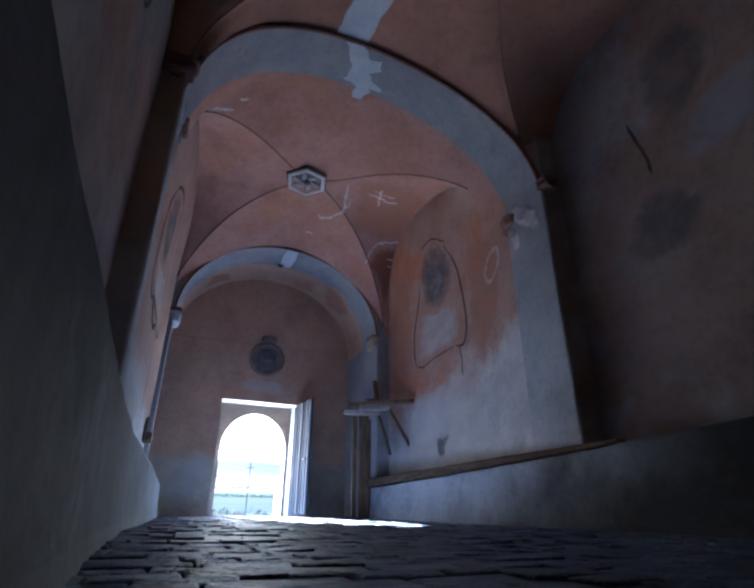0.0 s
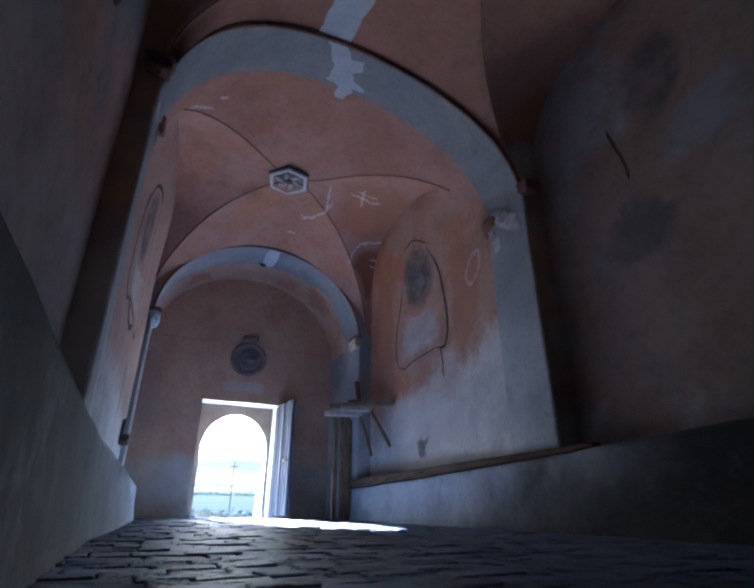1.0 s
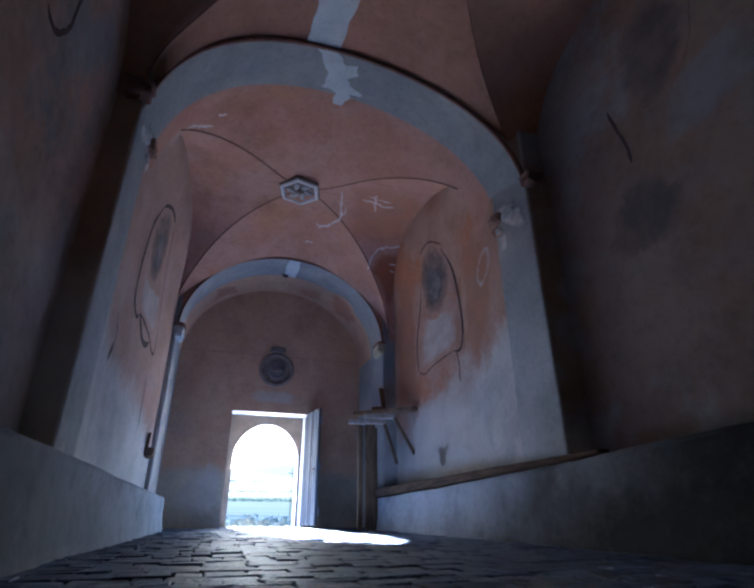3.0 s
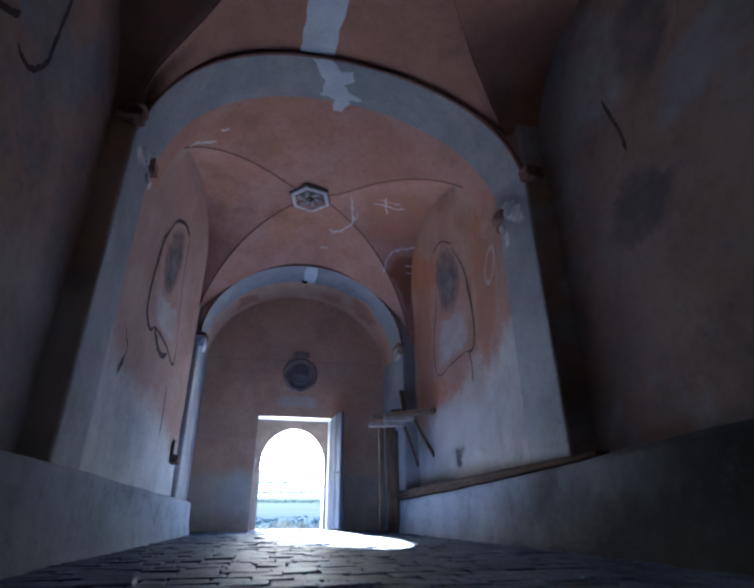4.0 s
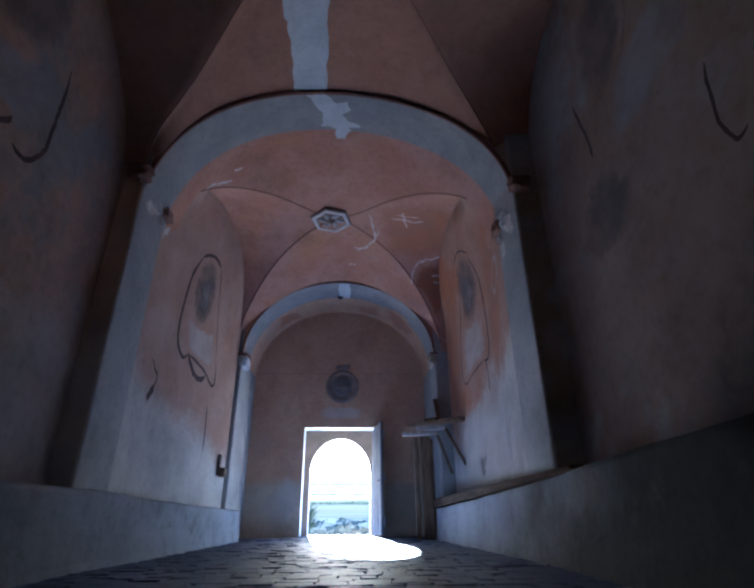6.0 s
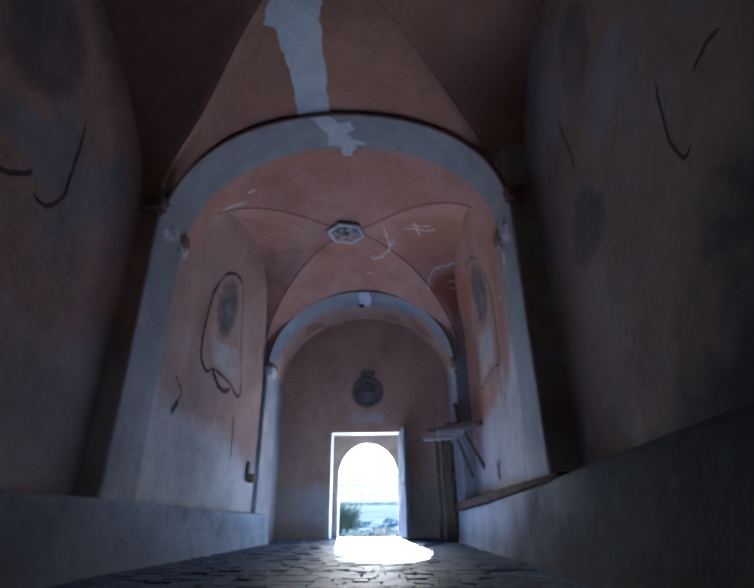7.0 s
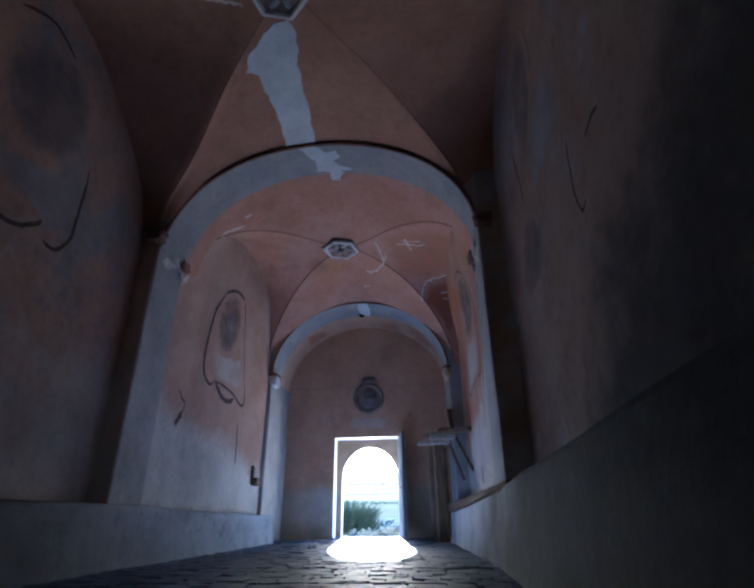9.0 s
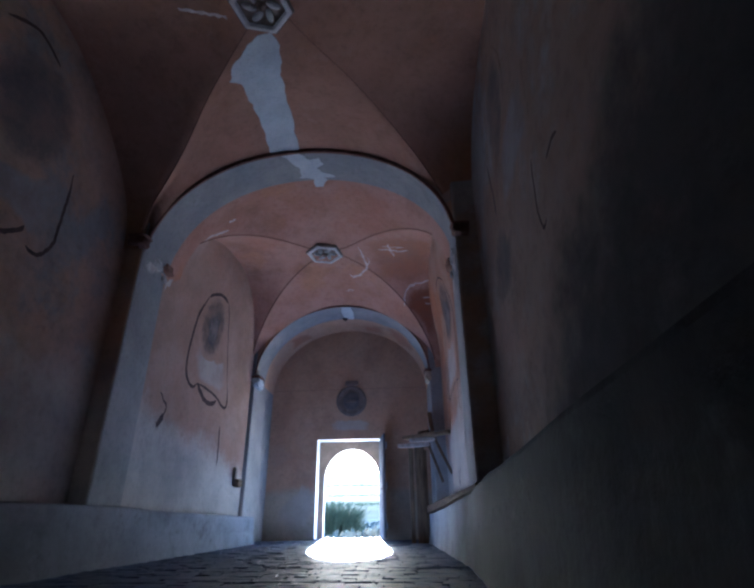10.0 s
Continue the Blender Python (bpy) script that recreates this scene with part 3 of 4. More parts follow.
def leafy(name, bm_leaves, at, radii, count, leaf, rnd):
    """Many small leaf blades in an uneven cloud, clustered about random shoots."""
    shoots = []
    while len(shoots) < max(6, count // 40):
        p = Vector([rnd.uniform(-1, 1) for _ in range(3)])
        if p.length < 1 and p.z > -0.9:
            shoots.append(p)
    for k in range(count):
        s = shoots[k % len(shoots)] * rnd.uniform(0.75, 1.08)
        p = Vector([s[i] * radii[i] + rnd.gauss(0, 0.16) * radii[i] for i in range(3)]) + Vector(at)
        q = Euler([rnd.uniform(0, 6.28) for _ in range(3)]).to_quaternion()
        w, h = leaf * rnd.uniform(0.5, 1.1), leaf * rnd.uniform(1.0, 2.2)
        v = [bm_leaves.verts.new(p + q @ Vector(c)) for c in ((0, 0, 0), (w, h * 0.4, 0.1 * w), (0, h, 0), (-w, h * 0.4, 0.1 * w))]
        bm_leaves.faces.new(v)
    return bm_leaves


rnd = random.Random(5)
tree = new("tree")
tree.location = (-5.6, 50, ground_z(50))
tree.scale = (1.1, 1.1, 1.3)
tagged(tree, "dark green bushy tree on the field before the chapel", "tree")
bm = tube([(0, 0, -0.2), (0.05, 0, 0.6), (0.0, 0.1, 1.3)], lambda s: 0.16 - 0.08 * s)
part("trunk", bm, M_TWIG, tree)
bm = bmesh.new()
for k in range(9):
    a = k * 0.7
    tube([(0, 0, 0.6 + 0.05 * k), (0.6 * math.cos(a), 0.6 * math.sin(a), 1.2 + 0.06 * k), (1.5 * math.cos(a), 1.5 * math.sin(a), 1.7 + 0.1 * k)], lambda s: 0.06 - 0.045 * s, bm, 5)
part("limbs", bm, M_TWIG, tree)
bm = leafy("crown", bmesh.new(), (0, 0, 1.2), (2.1, 1.9, 1.1), 2600, 0.075, rnd)
for k in range(1500):               # upright pointed shoots
    a, r = rnd.uniform(0, 6.283), 2.1 * math.sqrt(rnd.random())
    foot = Vector((r * math.cos(a), r * math.sin(a), rnd.uniform(0.2, 1.6)))
    tip = foot + Vector((0.45 * r * math.cos(a) + rnd.gauss(0, 0.2), 0.45 * r * math.sin(a) + rnd.gauss(0, 0.2), rnd.uniform(0.7, 1.5) * (1.25 - 0.25 * r)))
    side = Vector((rnd.uniform(-1, 1), rnd.uniform(-1, 1), 0)).normalized() * rnd.uniform(0.03, 0.06)
    mid = foot.lerp(tip, 0.4)
    bm.faces.new([bm.verts.new(p) for p in (foot, mid + side, tip, mid - side)])
part("crown", bm, M_BUSH, tree)

for row, (y, x0, x1, high) in enumerate(((150, -60, 80, 0.7), (235, -70, 110, 0.9), (360, -90, 150, 1.3))):
    bm = bmesh.new()
    for k in range(170):
        x = x0 + (x1 - x0) * (k + rnd.uniform(-0.3, 0.3)) / 170
        yy = y + rnd.uniform(-1.5, 1.5)
        leafy("hedge", bm, (x, yy, ground_z(yy) + high * 0.4), (1.5, 0.8, high * rnd.uniform(0.3, 0.7)), 24, high * 0.28, rnd)
    tagged(part("hedge", bm, M_HEDGE), "thin hedgerow between dry fields", "hedge", kind="stuff")

bm = bmesh.new()
for k in range(420):                # weeds and low scrub between the chapel and the fields
    yy = 17 + 75 * rnd.random() ** 1.3
    xx = rnd.uniform(-0.30, 0.30) * (yy + 6)
    size = rnd.uniform(0.25, 0.8)
    leafy("scrub", bm, (xx, yy, ground_z(yy) + 0.25 * size), (1.5 * size, 0.8 * size, 0.55 * size), 26, 0.10 + 0.1 * size, rnd)
tagged(part("scrub", bm, M_WEED), "low dry weeds and scrub on sunlit ground", "scrub", kind="stuff")

pole = new("utility_pole")
pole.location = (8.6, 60, ground_z(60))
tagged(pole, "thin dark wooden pole standing in the field", "pole")
part("shaft", tube([(0, 0, -0.3), (0, 0, 3.0), (0.02, 0, 6.4)], lambda s: 0.09 - 0.03 * s, sides=8), M_TWIG, pole)
part("crossarm", timber((-0.5, 0, 5.9), (0.5, 0, 5.9), 0.08, 0.1), M_TWIG, pole)
gatepost = new("gatepost")
gatepost.location = (1.42, 15, ground_z(15))
tagged(gatepost, "pale weathered stone gatepost beside the path", "post")
part("shaft", box((0.17, 0.17, 1.0), (0, 0, 0.45), bevel=0.02, rough=0.01), M_WHITE, gatepost)
part("cap_stone", box((0.22, 0.22, 0.1), (0, 0, 1.0), bevel=0.025, rough=0.008), M_WHITE, gatepost)

# ---- door ----
door = tagged(new("door_1"), "open weathered grey plank door leaf swung into the porch", "door", kind="structure")
door.matrix_world = pose(DOOR_X + DOOR_HALF + 0.01, Y_END - 0.02, 0.0, 0, 0, -83.0)
LEAF_W, LEAF_H = 0.90, 2.30
for k in range(6):
    w = LEAF_W / 6
    bm = box((w - 0.022, 0.04, LEAF_H - 0.05), (w * (k + 0.5), 0.006 * (k % 2), 0.03 + LEAF_H / 2), bevel=0.008, rough=0.006)
    # every other board dark, standing in for shade in the grooves
    part("board", bm, M_LEAF_DARK if k % 2 else M_LEAF_WOOD, door)
    if k:
        part("batten", box((0.035, 0.024, LEAF_H - 0.12), (w * k, -0.034, 0.03 + LEAF_H / 2), bevel=0.006), M_LEAF_WOOD, door)
part("backing", box((LEAF_W - 0.04, 0.012, LEAF_H - 0.1), (LEAF_W / 2, 0.028, 0.03 + LEAF_H / 2), bevel=0), M_WOOD, door)
for z in (0.30, 1.15, 2.05):
    part("ledge", box((LEAF_W - 0.05, 0.035, 0.13), (LEAF_W / 2, 0.058, z), bevel=0.008), M_LEAF_WOOD, door)
for x in (0.035, LEAF_W - 0.035):
    part("stile", box((0.06, 0.03, LEAF_H - 0.1), (x, -0.036, LEAF_H / 2), bevel=0.006), M_LEAF_WOOD, door)
part("latch", box((0.16, 0.025, 0.05), (LEAF_W - 0.14, -0.058, 1.08), bevel=0.005), M_IRON, door, "rusty iron latch")
for z in (0.36, 2.0):
    part("hinge", tube([(0.0, -0.03, z - 0.06), (0.0, -0.03, z + 0.06)], 0.018, sides=8), M_IRON, door, "rusty iron hinge")
tagged(part("threshold", box((2 * DOOR_HALF + 0.1, 0.75, 0.07), (DOOR_X, Y_END + 0.36, -0.005), bevel=0.02), M_STONE), "worn stone threshold of the doorway", "threshold", kind="structure")


# ---- vault bosses and groin lines ----
def boss(at, radius, label):
    """A hexagonal carved keystone: pale rim, sunk dark field, leaf rosette."""
    ob = new("vault_boss")
    ob.location = at
    tagged(ob, label, "boss", group="vault bosses")

    def ring(r, z, n=6, off=0.26):
        return [(r * math.cos(2 * math.pi * k / n + off), r * math.sin(2 * math.pi * k / n + off), z) for k in range(n)]

    def shell(profile):
        bm = bmesh.new()
        rings = [[bm.verts.new(p) for p in ring(r * radius, z)] for r, z in profile]
        for a, b in zip(rings, rings[1:]):
            for k in range(6):
                bm.faces.new((a[k], a[(k + 1) % 6], b[(k + 1) % 6], b[k]))
        bmesh.ops.recalc_face_normals(bm, faces=bm.faces)
        return bm
    part("rim", shell([(1.0, 0.12), (1.0, -0.05), (0.95, -0.07), (0.84, -0.07), (0.79, -0.04), (0.79, 0.02)]), M_WHITE, ob, "pale limewashed rim")
    bm = bmesh.new()
    bm.faces.new([bm.verts.new(p) for p in ring(radius * 0.8, -0.015)])
    field = part("field", bm, M_DARK_STONE, ob, "dark sunk field")
    part("edge", shell([(1.0, 0.05), (1.06, 0.0), (1.06, -0.03), (1.0, -0.045)]), M_DARK_STONE, ob)
    for k in range(6):
        a = 2 * math.pi * k / 6
        bm = bmesh.new()
        bmesh.ops.create_icosphere(bm, subdivisions=2, radius=1.0, matrix=pose(radius * 0.4 * math.cos(a), radius * 0.4 * math.sin(a), -0.03, 0, 0, math.degrees(a) + 25) @ Matrix.Diagonal((radius * 0.25, radius * 0.12, 0.035, 1)))
        part("petal", bm, M_CARVED, field, smooth=True)
    bm = bmesh.new()
    bmesh.ops.create_icosphere(bm, subdivisions=2, radius=1.0, matrix=pose(0, 0, -0.04) @ Matrix.Diagonal((radius * 0.15, radius * 0.15, 0.05, 1)))
    part("bud", bm, M_DARK_STONE, field, smooth=True)
    return ob


boss((-0.23, 7.75, 5.79), 0.40, "hexagonal carved stone boss with pale rim, middle vault")
boss((-0.13, 2.06, 5.93), 0.37, "large hexagonal carved boss with pale rim, near vault")


def groin(points, radius):
    tagged(part("trim", tube(points, radius, sides=5), M_GROIN), "thin brown line along a vault groin", "moulding", group="groin mouldings", kind="structure")


for s in (-1, 1):
    # near groins are bare folds: a thin dark line added for their shade
    near_line = [near_groin(s, k / 40) + (NEAR_MID + NEAR_HALF * k / 40,) for k in range(4, 41)]
    groin([(x, near_y(x, y), z + 0.004) for x, z, y in near_line], 0.007)
    for a, b in ((MID_C - 0.04, MID_NEAR), (MID_C + 0.04, MID_FAR - 0.01)):
        ys = [a + (b - a) * math.sin(math.pi / 2 * k / 36) for k in range(37)]
        groin([(mid_place(s * mid_groin(y), y), y, mid_main(mid_groin(y), y) + 0.004) for y in ys], 0.015)
# dark rounded strips along the edges of the arches
edge = [arch_point((ARCH_FRONT[0], ARCH_FRONT[1] + 0.01, ARCH_FRONT[2], ARCH_FRONT[3] + 0.02) + ARCH_FRONT[4:], math.pi * k / 60) for k in range(1, 60)]
small = [(CX - (A_END + 0.01) * math.cos(math.pi * k / 60), Y_SMALL - 0.006, S_SPRING + (S_RISE + 0.012) * math.sin(math.pi * k / 60)) for k in range(1, 60)]
for pts, r in (([(x, y - 0.012, z) for x, y, z in edge], 0.034), (small, 0.020)):
    tagged(part("trim", tube(pts, r, sides=6), M_GROIN), "dark rounded strip on the edge of an arch", "moulding", kind="structure")


# ---- imposts and broken capitals ----
def lump(size, seed, amount=0.25):
    bm = bmesh.new()
    bmesh.ops.create_icosphere(bm, subdivisions=3, radius=0.5)
    for v in bm.verts:
        c = v.co.copy()
        m = max(abs(c.x), abs(c.y), abs(c.z))
        c = c.lerp(c / m * 0.5, 0.7)
        c += noise.noise_vector(c * 4 + Vector((seed, 0, 0))) * amount * 0.4 + noise.noise_vector(c * 11 + Vector((seed, 3, 0))) * amount * 0.15
        v.co = Vector((c.x * size[0], c.y * size[1], c.z * size[2]))
    return bm


def impost(at, size, seed, material, label):
    ob = new("impost")
    ob.location = at
    tagged(ob, label, "impost", group="arch imposts")
    part("block", lump(size, seed), material, ob)
    part("moulding", lump((size[0] * 1.15, size[1] * 1.1, size[2] * 0.28), seed + 2, 0.12), M_GROIN, ob).location = (0, 0, size[2] * 0.5)


impost((CX - A_END + 0.02, Y_SMALL + 0.16, 3.40), (0.20, 0.42, 0.26), 1.0, M_PALE, "chipped white stone impost under the small arch")
impost((CX + A_END - 0.02, Y_SMALL + 0.16, 3.46), (0.16, 0.40, 0.26), 4.0, M_WALL_END, "crumbling brown impost under the small arch")
impost((wall_x(-1, 4.4) - 0.06, Y_ARCH - 0.03, 4.12), (0.26, 0.22, 0.16), 7.0, M_GROIN, "dark broken impost of the wide arch")
impost((wall_x(1, 4.4) + 0.08, Y_ARCH - 0.03, 4.12), (0.24, 0.20, 0.16), 9.0, M_GROIN, "dark broken impost of the wide arch")


def broken_capital(s, y, z, seed):
    """The stump of a lost capital: a white broken block with a brown core beside it."""
    ob = new("broken_capital")
    ob.location = (wall_x(s, y), y, z)
    tagged(ob, "broken white stump of a capital with brown core", "capital", group="broken capitals")
    part("block", lump((0.09, 0.28, 0.14), seed, 0.45), M_CARVED, ob, "chalky white broken face").location = (0, -0.08, 0.0)
    part("chip", lump((0.07, 0.13, 0.09), seed + 4, 0.45), M_CARVED, ob, "chalky white broken face").location = (0, 0.18, -0.14)
    part("core", lump((0.16, 0.26, 0.17), seed + 7, 0.4), M_SCAR, ob, "brown crumbling core").location = (0, 0.22, 0.05)


broken_capital(-1, 4.97, 4.03, 3.0)
broken_capital(1, 4.93, 3.93, 8.0)

# ---- coats and paintings on the walls and vaults ----
def on_wall(s):
    def place(y, z, lift):
        return (wall_in(s, y, z) - s * (lift + (0.002 if z > 3.88 else 0)), y, z)
    place.side = s
    return place


def plaster_under(place, outline):
    """Which plaster lies under an outline on that surface."""
    mean = sum(p[0] for p in outline) / len(outline)
    if place is on_near:
        return "vault_near"
    if place is on_mid:
        return "vault"
    if place is on_end:
        return "wall_end"
    if mean < Y_ARCH:
        return "wall_near" if place.side < 0 else "wall_damp"
    return "pilaster" if mean < Y_MID0 else "wall_mid_west" if place.side < 0 else "wall_mid"


def on_near(x, y, lift):
    return (x, near_y(x, y), near_vault(x, y) - lift)


def on_mid(x, y, lift):
    return (x, y, mid_vault(x, y) - lift)


def on_arch(x, y, lift):
    """The soffit of the wide arch; y counts from 4.42 at its front edge to 5.2 at its back edge, then runs on over the pink band."""
    a = math.acos(max(-1.0, min(1.0, -x / W_MID)))
    rings = [arch_point(ARCH_FRONT, a), arch_point(ARCH_BACK, a), (mid_place(-math.cos(a), MID_NEAR), MID_NEAR, mid_main(-math.cos(a), MID_NEAR))]
    t = (y - 4.42) / 0.78
    p, q, t = (rings[0], rings[1], t) if t < 1 else (rings[1], rings[2], (t - 1) * 2.2)
    return tuple(p[i] + (q[i] - p[i]) * t - (lift + 0.006 if i == 2 else 0) for i in range(3))


def on_small(x, y, lift):
    return (x, y, barrel(x, A_END, S_SPRING, S_RISE) - lift - 0.004)


def on_end(x, z, lift):
    return (x, Y_END - lift, z)


def patch(name, outline, place, material, label, category, seed, amount=0.05, thick=0.003):
    bm = coat(ragged(outline, amount, seed), place, thick)
    if isinstance(material, str):
        material = painted(plaster_under(place, outline), material)
    return tagged(part(name, bm, material), label, category, kind="structure")


patch("plaster_patch", [(-0.70, 4.39), (-0.24, 4.39), (-0.21, 3.9), (-0.15, 3.5), (-0.14, 3.1), (-0.09, 2.72), (-0.08, 2.46), (-0.26, 2.44), (-0.47, 2.62), (-0.74, 2.86), (-0.84, 3.05), (-0.72, 3.16), (-0.70, 3.48), (-0.66, 3.9)], on_near, M_PALE, "pale strip of repair plaster on the near vault", "plaster", 1, 0.055, 0.016)
patch("plaster_patch", [(-0.58, 4.42), (-0.3, 4.42), (-0.16, 4.55), (0.1, 4.58), (0.14, 4.72), (0.0, 4.80), (0.1, 4.98), (0.32, 5.08), (0.12, 5.14), (0.08, 5.46), (-0.07, 5.46), (-0.1, 5.16), (-0.38, 5.12), (-0.32, 4.9), (-0.42, 4.7)], on_arch, M_PALE, "ragged pale repair at the crown of the wide arch", "plaster", 2, 0.06)
patch("plaster_patch", [(-0.08, 9.57), (0.16, 9.57), (0.2, 10.0), (0.16, 10.34), (-0.08, 10.34), (-0.1, 9.9)], on_small, M_PALE, "pale repair at the crown of the small arch", "plaster", 3, 0.02)
M_STREAK = mat("lime_streak", (0.74, 0.65, 0.60), (0.56, 0.44, 0.39), 9.0)
def ribbon(path_, wide, k, place, lift=0.012, rough=1.0):
    """A ragged painted line along a path on a surface, swelling and thinning out to its ends."""
    fine = []
    for i in range(len(path_) - 1):
        p0, p1, p2, p3 = (Vector(path_[max(0, min(len(path_) - 1, i + d))]) for d in (-1, 0, 1, 2))
        for q in range(9):
            s = q / 9
            p = 0.5 * ((2 * p1) + (p2 - p0) * s + (2 * p0 - 5 * p1 + 4 * p2 - p3) * s * s + (3 * p1 - p0 - 3 * p2 + p3) * s ** 3)
            w = noise.noise_vector(Vector((p.x, p.y, k)) * 11) * 0.03 * rough
            fine.append(p + Vector((w.x, w.y)))
    fine.append(Vector(path_[-1]))
    rows = []
    for i, p in enumerate(fine):
        d = (fine[min(i + 1, len(fine) - 1)] - fine[max(i - 1, 0)]).normalized()
        side = Vector((-d.y, d.x))
        u = i / (len(fine) - 1)
        a, b = (wide * min(1, 0.25 + 5 * min(u, 1 - u)) * (0.45 + 0.3 * (1 - rough) + 1.3 * rough * abs(noise.noise(Vector((p.x * 13, p.y * 13, k + c))))) for c in (0, 7))
        rows.append([place(*(p + side * a), lift), place(*(p - side * b), lift)])
    return grid_mesh(rows)


def streak(path_, wide, k):
    tagged(part("lime_streak", ribbon(path_, wide, k, on_mid), M_STREAK), "thin white streak of bare lime on the middle vault", "plaster", kind="structure")


for k, (path_, wide) in enumerate((
        ([(0.52, 7.5), (0.62, 7.92), (0.66, 8.16), (0.50, 8.45), (0.30, 8.62)], 0.026),
        ([(0.50, 8.45), (0.36, 8.52), (0.24, 8.50)], 0.018),
        ([(0.66, 8.16), (0.74, 8.02), (0.72, 7.9)], 0.012),
        ([(0.96, 7.60), (1.2, 7.62), (1.42, 7.66), (1.62, 7.6)], 0.030),
        ([(1.05, 7.46), (1.3, 7.5), (1.5, 7.48)], 0.015),
        ([(1.18, 7.36), (1.22, 7.6), (1.30, 7.86)], 0.026),
        ([(1.50, 8.98), (1.50, 8.78), (1.60, 8.62), (1.80, 8.54), (2.2, 8.5)], 0.024),
        ([(1.92, 8.82), (2.1, 8.84), (2.22, 8.83)], 0.02),
        ([(2.0, 8.92), (2.12, 8.94), (2.24, 8.93)], 0.015),
        ([(2.16, 8.76), (2.2, 8.9), (2.24, 9.02)], 0.018),
        ([(-2.12, 5.84), (-2.02, 5.92), (-1.90, 6.02), (-1.80, 6.10)], 0.03),
        ([(-1.74, 5.90), (-1.68, 5.94), (-1.62, 5.93)], 0.03),
        ([(0.15, 9.05), (0.22, 9.0), (0.3, 9.0)], 0.02))):
    streak(path_, wide, k)
bm = grid_mesh([[on_near(-1.15 + 0.05 * k, 2.05 + 0.012 * k + 0.01 * math.sin(k * 2), 0.012), on_near(-1.15 + 0.05 * k, 2.09 + 0.012 * k + 0.012 * math.sin(k * 3), 0.012)] for k in range(12)])
tagged(part("lime_streak", bm, M_STREAK), "thin white streak of bare lime on the near vault", "plaster", kind="structure")
patch("plaster_patch", [(1.50, 8.95), (1.54, 8.72), (1.7, 8.6), (2.2, 8.54), (2.28, 8.9), (2.26, 9.4), (2.1, 9.42), (1.8, 9.1)], on_mid, "rust", "orange bare render where plaster fell off the vault", "plaster", 6, 0.03, 0.007)
SCARS = {                           # white blotches and brown breaks of the lost capitals
    1: ([[(4.60, 3.62), (4.80, 3.68), (4.95, 3.85), (5.08, 4.0), (5.10, 4.14), (4.9, 4.10), (4.72, 3.92), (4.62, 3.80)], [(4.98, 3.5), (5.1, 3.48), (5.14, 3.66), (5.0, 3.7)]],
        [(5.04, 3.74), (5.2, 3.72), (5.36, 3.88), (5.34, 4.03), (5.10, 3.94)]),
    -1: ([[(4.60, 3.82), (4.72, 3.80), (5.0, 3.97), (5.16, 4.24), (5.1, 4.30), (4.87, 4.08), (4.68, 3.98)], [(5.16, 3.78), (5.3, 3.84), (5.52, 4.05), (5.4, 4.04), (5.22, 3.90)]],
         [(5.0, 3.97), (5.24, 3.92), (5.6, 4.2), (5.42, 4.30), (5.2, 4.2)])}
for s in (-1, 1):
    for k, outline in enumerate(SCARS[s][0]):
        cy, cz = (sum(p[i] for p in outline) / len(outline) for i in (0, 1))
        outline = [(min(cy + 1.35 * (y - cy), 5.19) if cy < Y_MID0 else max(cy + 1.35 * (y - cy), 5.21), cz + 1.35 * (z - cz)) for y, z in outline]
        patch("plaster_patch", outline, on_wall(s), "white", "bare white scar where a capital broke off", "plaster", 7 + s + 3 * k, 0.07, 0.004)
    patch("plaster_patch", SCARS[s][1], on_wall(s), "brown", "brown broken scar beside a lost capital", "plaster", 9 + s, 0.06, 0.006)
bm = bmesh.new()
ring = []
for k in range(41):
    a = 2 * math.pi * k / 40
    r = 1 + 0.12 * noise.noise(Vector((2 * math.cos(a), 2 * math.sin(a), 3.0)))
    w = 0.16 + 0.28 * abs(noise.noise(Vector((3 * math.cos(a), 3 * math.sin(a), 9.0))))
    ring.append([on_wall(1)(5.72 + 0.24 * q * math.cos(a), 3.55 + 0.24 * q * math.sin(a) - 0.10 * q * math.cos(a), 0.006) for q in (r, r - w)])
tagged(part("plaster_patch", grid_mesh(ring, bm), mat("pale_rubbed_ring", (0.55, 0.46, 0.42), (0.46, 0.33, 0.26), 7.0)), "pale oval ring rubbed into the pink side wall", "plaster", kind="structure")
patch("plaster_patch", [(7.45, 0.9), (7.72, 0.88), (7.74, 1.1), (7.80, 1.24), (7.40, 1.22), (7.46, 1.05)], on_wall(1), "soot", "grey stained scar low on the side wall", "plaster", 14, 0.08)
patch("plaster_patch", [(-0.55, 2.52), (0.55, 2.5), (0.6, 2.72), (0.3, 2.82), (-0.3, 2.84), (-0.58, 2.72)], on_end, "pale", "faded pale painted band above the door", "painting", 15, 0.04)
patch("plaster_patch", [(-1.85, 0.35), (-1.3, 0.12), (-0.95, 0.25), (-0.84, 0.7), (-0.9, 1.2), (-1.15, 1.35), (-1.4, 1.0), (-1.75, 0.75)], on_end, "pale", "pale worn dado plaster beside the door", "plaster", 16, 0.05, 0.004)
tagged(part("trim", tube([(-2.1, Y_END - 0.004, 3.60), (0, Y_END - 0.004, 3.62), (2.05, Y_END - 0.004, 3.63)], 0.003, sides=5), M_GROIN), "thin dark line across the end wall", "moulding", kind="structure")


